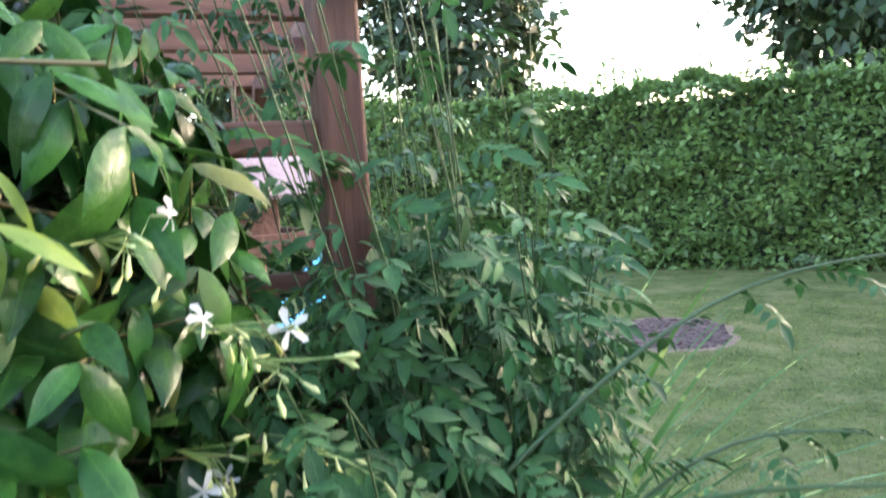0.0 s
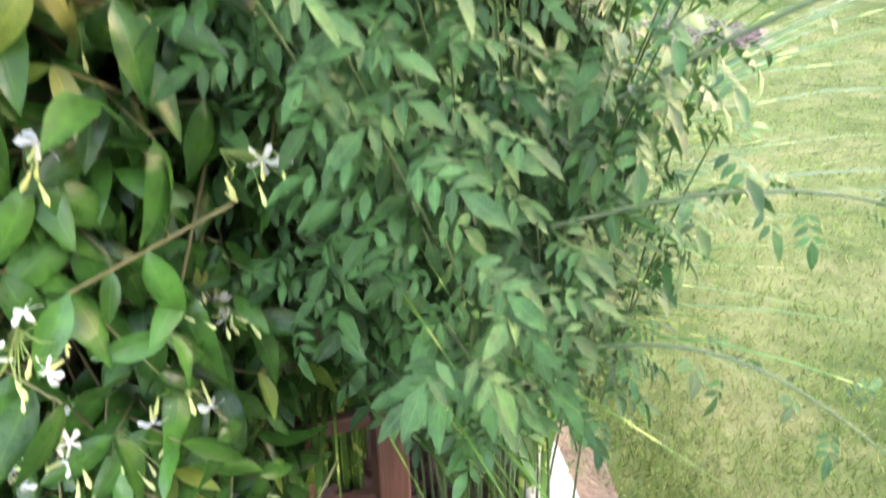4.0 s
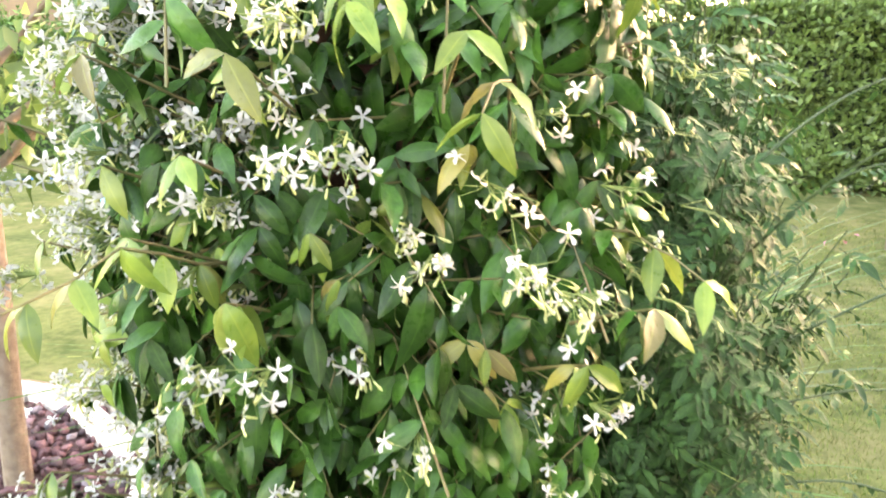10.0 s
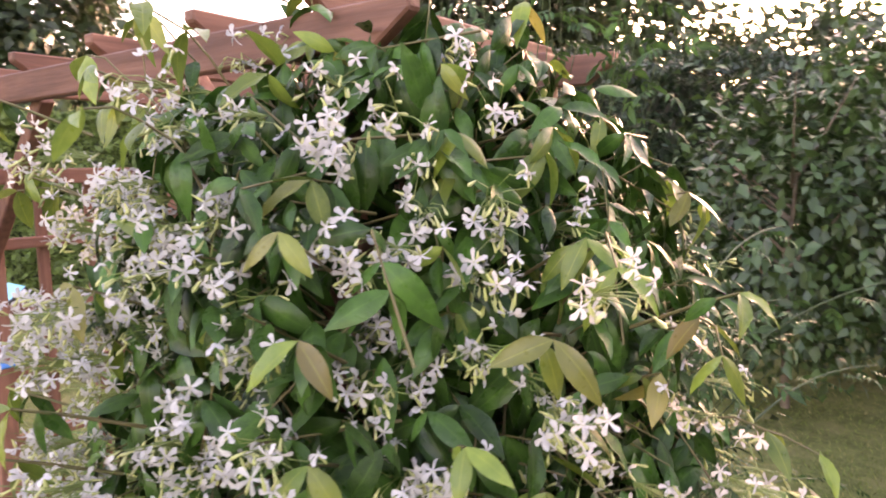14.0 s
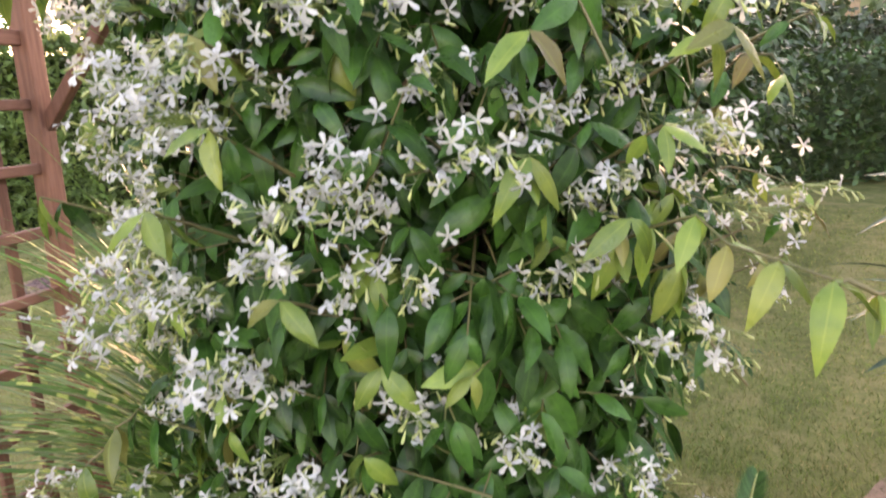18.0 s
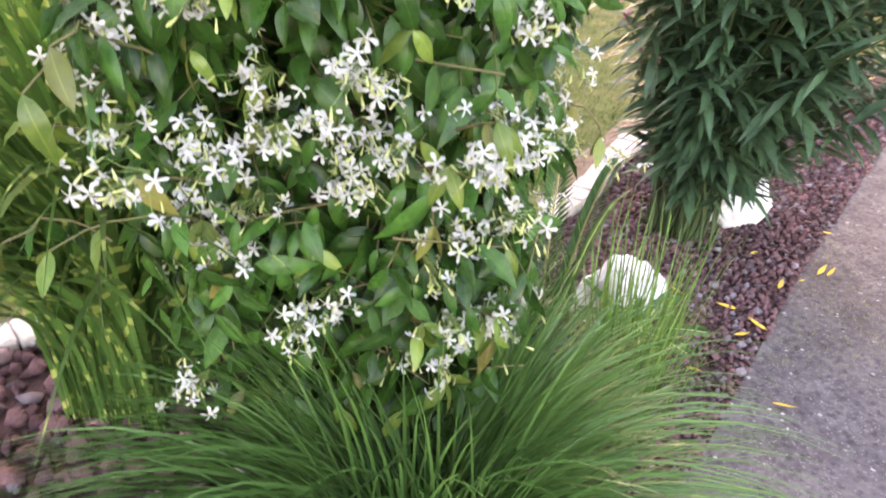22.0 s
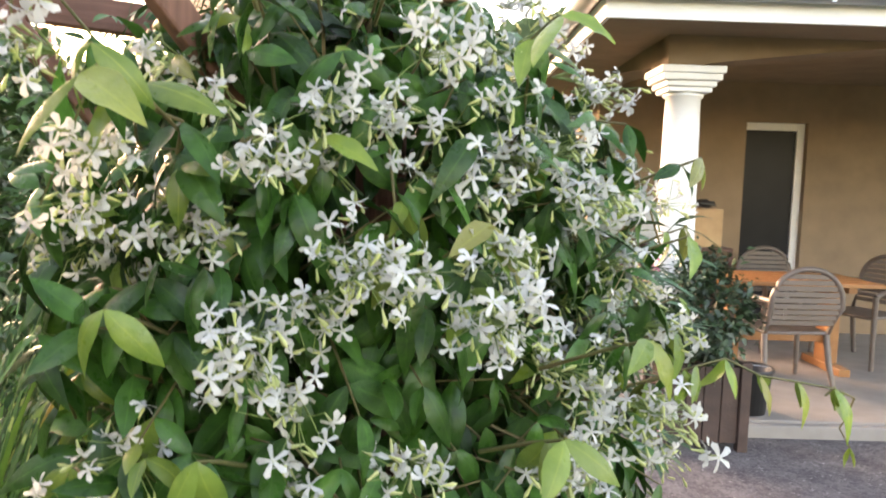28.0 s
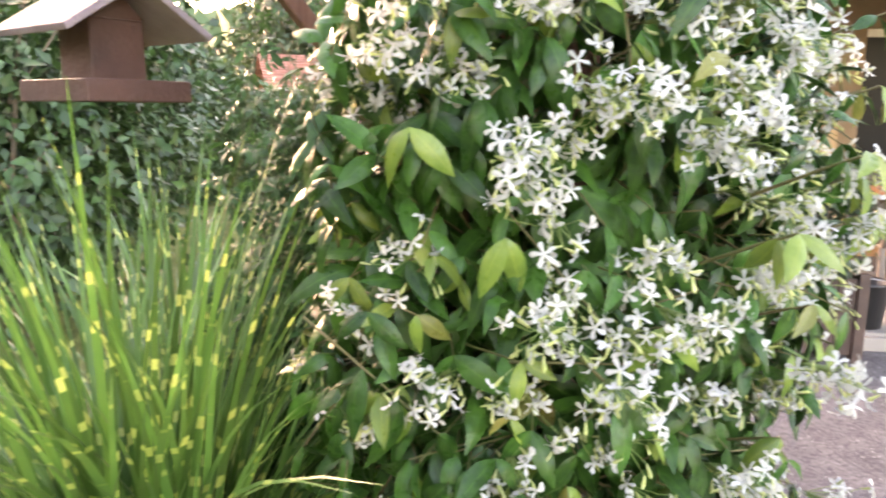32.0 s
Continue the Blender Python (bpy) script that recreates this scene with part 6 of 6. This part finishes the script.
                f.append((a0, a0 + 1, a0 + 1 + 2 * n, a0 + 2 * n))
        link("gutter", raw_mesh("gutter", v, f), M_ZINC, HOUSE, "grey zinc half-round gutter")
    for i in range(9):
        x = -0.35 + i * 0.85
        hbit("gutter_bracket", M_ZINC, lambda b: box(b, x - 0.012, o - 0.165, 2.50, x + 0.012, o - 0.15, 2.60))
    # hipped roof of tile courses
    pitch = math.tan(radians(22))
    roof = part_empty("roof", (0, 0, 0))
    n = 17
    for i in range(n):
        d0, d1 = i * 0.33, (i + 1) * 0.33 + 0.04
        z0, z1 = 2.60 + d0 * pitch + 0.022, 2.60 + d1 * pitch + 0.004
        e = o - 0.10
        def course(b):
            a = [b.verts.new(p) for p in ((e + d0, e + d0, z0), (ex, e + d0, z0), (ex, e + d1, z1), (e + d1, e + d1, z1))]
            c = [b.verts.new(p) for p in ((e + d0, e + d0, z0), (e + d1, e + d1, z1), (e + d1, 9.0, z1), (e + d0, 9.0, z0))]
            l = [b.verts.new(p) for p in ((e + d0, e + d0, z0 - 0.03), (ex, e + d0, z0 - 0.03))]
            m_ = [b.verts.new((e + d0, 9.0, z0 - 0.03))]
            b.faces.new(a)
            b.faces.new(c)
            b.faces.new((l[0], l[1], a[1], a[0]))
            b.faces.new((m_[0], l[0], c[0], c[3]))
            bmesh.ops.recalc_face_normals(b, faces=b.faces[:])
        hbit("tile_course", M_TILE, course, "", roof)
    # round tiles along the eaves and the hip
    tm = bpy.data.meshes.new("roof_tile")
    bm = bmesh.new()
    for i in range(7):
        q0, q1 = math.pi * i / 7, math.pi * (i + 1) / 7
        a = [bm.verts.new((math.cos(q) * 0.075, y, math.sin(q) * 0.016 + (0.012 if y == 0 else 0))) for q in (q0, q1) for y in (0.0, 0.36)]
        bm.faces.new((a[0], a[2], a[3], a[1]))
    bmesh.ops.remove_doubles(bm, verts=bm.verts[:], dist=0.0005)
    bm.to_mesh(tm)
    bm.free()
    tm.materials.append(M_TILE)
    tm.shade_smooth()
    slope = math.degrees(math.atan(pitch))
    for row in range(4):
        for i in range(36):
            x = o - 0.02 + row * 0.34 + i * 0.17
            if x > ex - 0.1:
                continue
            t = new("roof_tile", tm)
            t.parent = roof
            t.matrix_basis = pose(x, o - 0.12 + row * 0.33, 2.60 + (row * 0.33 - 0.02) * pitch + 0.03, slope, 0, 0)
    hm = tm.copy()
    for i in range(14):
        d = i * 0.30
        t = new("hip_tile", hm)
        t.parent = roof
        t.matrix_basis = pose(o - 0.12 + d, o - 0.12 + d, 2.635 + d * pitch, math.degrees(math.atan(pitch / math.sqrt(2))), 0, -45) @ Matrix.Diagonal((1.7, 1.25, 2.2, 1))


def part_empty(name, at):
    e = new(name)
    e.parent = HOUSE
    e.matrix_basis = pose(*at)
    return e


def build_chair():
    """A moulded garden armchair facing local +y."""
    ch = empty("garden_chair", (0, 0, 0), label="taupe moulded plastic garden armchair on the porch", category="chair", group="chairs round the porch table")
    bm = bmesh.new()
    box(bm, -0.24, -0.22, 0.405, 0.24, 0.24, 0.43, 0.01)
    part("seat", bm, M_CHAIR, ch)
    # backrest frame with horizontal slats, rounded on top
    n = 18
    q = np.linspace(0, np.pi, n)
    arc = np.c_[0.26 * np.cos(q), -0.22 - 0.10 * np.ones(n), 0.62 + 0.27 * np.sin(q) ** 0.8]
    line = np.r_[[(0.235, -0.21, 0.42)], arc, [(-0.235, -0.21, 0.42)]]
    link("back_frame", tube_mesh("back_frame", [(line, 0.02)], 8), M_CHAIR, ch)
    for k in range(9):
        z = 0.50 + 0.042 * k
        half = 0.245 if z < 0.64 else 0.25 * math.sqrt(max(0.05, 1 - ((z - 0.62) / 0.27) ** 2))
        bm = bmesh.new()
        y = -0.215 - 0.105 * min(1, (z - 0.42) / 0.2)
        box(bm, -half, y - 0.006, z - 0.0175, half, y + 0.006, z + 0.0175, 0.003)
        part("back_slat", bm, M_CHAIR, ch)
    for s in (-1, 1):
        link("armrest", tube_mesh("armrest", [(np.array([(s * 0.25, -0.30, 0.66), (s * 0.285, -0.1, 0.655), (s * 0.285, 0.12, 0.645), (s * 0.265, 0.23, 0.60)]), 0.022)], 8), M_CHAIR, ch)
        link("leg", tube_mesh("leg", [(np.array([(s * 0.265, 0.23, 0.60), (s * 0.27, 0.235, 0.3), (s * 0.285, 0.25, 0.0)]), np.array([0.022, 0.022, 0.017]))], 8), M_CHAIR, ch)
        link("leg", tube_mesh("leg", [(np.array([(s * 0.23, -0.20, 0.42), (s * 0.24, -0.24, 0.2), (s * 0.26, -0.30, 0.0)]), np.array([0.024, 0.022, 0.017]))], 8), M_CHAIR, ch)
    return ch


def build_porch():
    hm = HOUSE.matrix_world.copy()
    tb = empty("porch_table", (0, 0, 0), label="varnished orange-brown wooden table on the porch", category="table")
    tb.matrix_world = hm @ pose(1.28, 1.22, 0.1)
    for i in range(6):
        bm = bmesh.new()
        box(bm, -0.62, -0.39 + i * 0.13, 0.71, 0.62, -0.264 + i * 0.13, 0.74, 0.004)
        part("plank", bm, M_TABLE, tb)
    for s in (-1, 1):
        bm = bmesh.new()
        box(bm, s * 0.40 - 0.045, -0.10, 0.06, s * 0.40 + 0.045, 0.10, 0.68, 0.006)
        part("leg", bm, M_TABLE, tb)
        bm = bmesh.new()
        box(bm, s * 0.40 - 0.045, -0.30, 0.0, s * 0.40 + 0.045, 0.30, 0.06, 0.006)
        part("foot", bm, M_TABLE, tb)
        bm = bmesh.new()
        box(bm, s * 0.40 - 0.035, -0.33, 0.66, s * 0.40 + 0.035, 0.33, 0.71, 0.004)
        part("bearer", bm, M_TABLE, tb)
    bm = bmesh.new()
    box(bm, -0.36, -0.025, 0.22, 0.36, 0.025, 0.30, 0.004)
    part("stretcher", bm, M_TABLE, tb)
    ch = build_chair()
    spots = ((1.06, 0.72, 4), (1.62, 1.95, 184), (2.12, 1.5, 115), (0.52, 1.4, -84))
    ch.matrix_world = hm @ pose(spots[0][0], spots[0][1], 0.1, 0, 0, spots[0][2])
    for x, y, a in spots[1:]:
        copy_thing(ch, hm @ pose(x, y, 0.1, 0, 0, a))
    pl = empty("planter_box", (0, 0, 0), label="brown wooden planter box beside the porch column", category="planter")
    pl.matrix_world = hm @ pose(0.06, -0.34, 0.0)
    for s in (-1, 1):
        for q in (-1, 1):
            bm = bmesh.new()
            box(bm, s * 0.235 - 0.03, q * 0.15 - 0.03, 0, s * 0.235 + 0.03, q * 0.15 + 0.03, 0.53, 0.004)
            part("corner_post", bm, M_PLANTER, pl)
        for k in range(4):
            bm = bmesh.new()
            box(bm, -0.204 + k * 0.103, s * 0.15 - 0.01, 0.05, -0.204 + k * 0.103 + 0.098, s * 0.15 + 0.01, 0.50, 0.003)
            part("board", bm, M_PLANTER, pl)
        for k in range(2):
            bm = bmesh.new()
            box(bm, s * 0.235 - 0.01, -0.118 + k * 0.12, 0.05, s * 0.235 + 0.01, -0.118 + k * 0.12 + 0.114, 0.50, 0.003)
            part("board", bm, M_PLANTER, pl)
    bm = bmesh.new()
    box(bm, -0.2, -0.12, 0.06, 0.2, 0.12, 0.44)
    part("potting_soil", bm, M_BEDSOIL, pl)
    pp = empty("potted_shrub", (0, 0, 0), label="dense dark green shrub growing in the wooden planter", category="shrub")
    pp.matrix_world = hm @ pose(0.06, -0.34, 0.44)
    link("stem", tube_mesh("stem", limbs((0, 0, 0), (0, 0, 0.35), 6, 0.15, 0.012, 3), 5), M_BARK, pp)
    leaf_cloud("foliage", 3200, (0, 0, 0.36), (0.31, 0.26, 0.32), 0.055, M_HEDGE_DARK, pp, 60, 0.22, 0.5)
    pot = empty("black_bucket", (0, 0, 0), label="black plastic bucket standing on the porch edge", category="bucket")
    pot.matrix_world = hm @ pose(0.52, -0.02, 0.1)
    lathe("body", [(0.0, 0.0), (0.115, 0.0), (0.145, 0.27), (0.155, 0.275), (0.155, 0.295), (0.138, 0.29), (0.11, 0.03), (0.0, 0.03)], M_BLACK, pot, 24)
    a = np.linspace(0, np.pi, 12)
    link("handle", tube_mesh("handle", [(np.c_[0.15 * np.cos(a), 0.06 * np.sin(a), 0.28 + 0.01 * np.sin(a)], 0.004)], 5), M_ZINC, pot)
    sh = empty("porch_shelf", (0, 0, 0), label="small dark shelf unit with boxes against the porch wall", category="shelf")
    sh.matrix_world = hm @ pose(0.95, 2.5, 0.1)
    for z in (0.30, 0.84):
        bm = bmesh.new()
        box(bm, -0.42, -0.2, z, 0.36, 0.2, z + 0.03, 0.004)
        part("board", bm, M_DARKWOOD, sh)
    for x in (-0.40, 0.34):
        for y in (-0.18, 0.18):
            bm = bmesh.new()
            box(bm, x - 0.02, y - 0.02, 0, x + 0.02, y + 0.02, 0.84, 0.003)
            part("leg", bm, M_DARKWOOD, sh)
    card = mat("brown_cardboard", (0.42, 0.27, 0.15), (0.52, 0.35, 0.20), 0.85, 10.0)
    bx = empty("cardboard_box", (0, 0, 0), label="brown cardboard box standing on the porch shelf", category="box")
    bx.matrix_world = hm @ pose(1.08, 2.5, 0.97)
    bm = bmesh.new()
    box(bm, -0.14, -0.14, 0, 0.14, 0.14, 0.36, 0.004)
    part("carton", bm, card, bx)
    for s in (-1, 1):
        bm = bmesh.new()
        box(bm, -0.138, min(s * 0.002, s * 0.138), 0.361, 0.138, max(s * 0.002, s * 0.138), 0.366)
        part("flap", bm, card, bx)
    bg = rock_shape(11, 0.08, 2)
    ob = part("dark_bag", bg, M_BLACK, None, "", True)
    ob.matrix_world = hm @ pose(1.08, 2.5, 1.39) @ Matrix.Diagonal((1.3, 0.9, 0.8, 1))
    tagged(ob, label="black crumpled bag lying on the cardboard box", category="bag")
    gp = empty("grey_panel", (0, 0, 0), label="grey board leaning on the porch wall", category="board")
    gp.matrix_world = hm @ pose(0.62, 2.70, 0.97)
    bm = bmesh.new()
    box(bm, -0.13, -0.01, 0, 0.13, 0.01, 0.40, 0.004)
    part("panel", bm, M_ZINC, gp)


def gable_house(name, at, rz, w, d, eave, ridge, wall, lab, base=0.0):
    h = empty(name, at, rz, label=lab, category="house")
    bm = bmesh.new()
    box(bm, -w / 2, -d / 2, base, w / 2, d / 2, eave)
    part("wall", bm, wall, h)
    rows = 12
    for s in (-1, 1):
        rf = new("roof_slope")
        rf.parent = h
        for i in range(rows):
            y0, y1 = (d / 2 + 0.4) * (1 - i / rows), (d / 2 + 0.4) * (1 - (i + 1) / rows) - 0.04
            z0, z1 = eave + (ridge - eave) * i / rows + 0.04, eave + (ridge - eave) * (i + 1) / rows
            bm = bmesh.new()
            vs = [bm.verts.new(p) for p in ((-w / 2 - 0.4, s * y0, z0), (w / 2 + 0.4, s * y0, z0), (w / 2 + 0.4, s * y1, z1), (-w / 2 - 0.4, s * y1, z1))]
            bm.faces.new(vs)
            lo = [bm.verts.new((x, s * y0, z0 - 0.06)) for x in (-w / 2 - 0.4, w / 2 + 0.4)]
            bm.faces.new((lo[0], lo[1], vs[1], vs[0]))
            part("tile_course", bm, M_TILE, rf)
        bm = bmesh.new()
        box(bm, -w / 2 - 0.4, s * (d / 2 + 0.40) - 0.03, eave - 0.10, w / 2 + 0.4, s * (d / 2 + 0.40) + 0.03, eave - 0.02)
        part("eaves_board", bm, M_WHITE, h)
    bm = bmesh.new()
    for s in (-1, 1):
        bm.faces.new([bm.verts.new(p) for p in ((s * w / 2, -d / 2, eave), (s * w / 2, d / 2, eave), (s * w / 2, 0, ridge))])
    part("gable", bm, wall, h)
    return h


def build_neighbours():
    ht = gable_house("garden_shed", (24.0, -2.0, 0), 95, 4.6, 3.0, 2.05, 3.15, M_DARKWOOD, "low brown garden shed with red tiled roof")
    gable_house("neighbour_house", (67.5, 12.4, 0), 100, 5.6, 12, 8.6, 13.2, M_WALL, "distant house with a pale red tiled roof")
    gable_house("neighbour_house", (-11.2, 16.5, 0), 20, 8.0, 6.0, 4.0, 6.6, M_WALL, "neighbouring house with a red tiled roof")
    aw = empty("shed_roof", (-6.4, 24.2, 0), 14, label="pale lilac flat shed roof behind the arbour", category="shed")
    bm = bmesh.new()
    box(bm, -1.3, -1.5, 4.3, 1.3, 1.5, 5.5, 0.02)
    part("roof_panel", bm, mat("lilac_sheet", (0.40, 0.38, 0.46), (0.48, 0.46, 0.54), 0.5, 3.0), aw)
    for x in (-1.2, 1.2):
        for y in (-1.4, 1.4):
            bm = bmesh.new()
            box(bm, x - 0.04, y - 0.04, 0, x + 0.04, y + 0.04, 4.3)
            part("post", bm, M_DARKWOOD, aw)
    # wooded hill on the horizon
    n = 60
    a = np.linspace(radians(60), radians(200), n)
    V, F = [], []
    for j, (r, z) in enumerate(((160, -2), (190, 14), (230, 34), (270, 52), (320, 63), (380, 60))):
        for i in range(n):
            k = 1 + 0.25 * noise.noise(Vector((a[i] * 3, j * 0.3, 2))) + 0.06 * noise.noise(Vector((a[i] * 40, j * 2.0, 4)))
            shape = 0.25 + 0.75 * math.exp(-((math.degrees(a[i]) - 122) / 30) ** 2)
            V.append((r * math.sin(a[i]), r * math.cos(a[i]), z * k * shape))
    for j in range(5):
        for i in range(n - 1):
            F.append((j * n + i, j * n + i + 1, (j + 1) * n + i + 1, (j + 1) * n + i))
    hill = link("backdrop", raw_mesh("backdrop", V, F), M_HILL, None, "", "structure")
    tagged(hill, label="wooded hill on the horizon behind the house", category="hill")
    V = np.array(V)
    m = 9000
    j = rng.integers(n, len(V) - 1, m)
    pos = V[j] + (V[j - 1] - V[j]) * rng.random((m, 1)) + rng.normal(0, 3, (m, 3)) * (1, 1, 0.3)
    tagged(link("hill_trees", scatter_mesh("hill_trees", [small_leaf(0.5)], frames(pos, rng.normal(0, 0.4, (m, 3)) + np.array((0, 0, 1)), rng.normal(size=(m, 3)), rng.uniform(4, 8, m))), M_HILL), label="far woodland covering the hill", category="trees", kind="stuff")


build_arbour()
build_feeder()
build_grasses()
build_cycad((-0.27, 0.25, 0.02), 9, 0.54, "young sago palm with stiff feathered fronds in the lava rock", 1.9, 20, 0.34)
build_cycad((0.06, -0.03, 0.02), 9, 0.22, "low sago palm with feathered fronds beside the white rock", 0.5, 30)
build_oleander()
build_stones()
build_garden()
build_house()
build_porch()
build_neighbours()
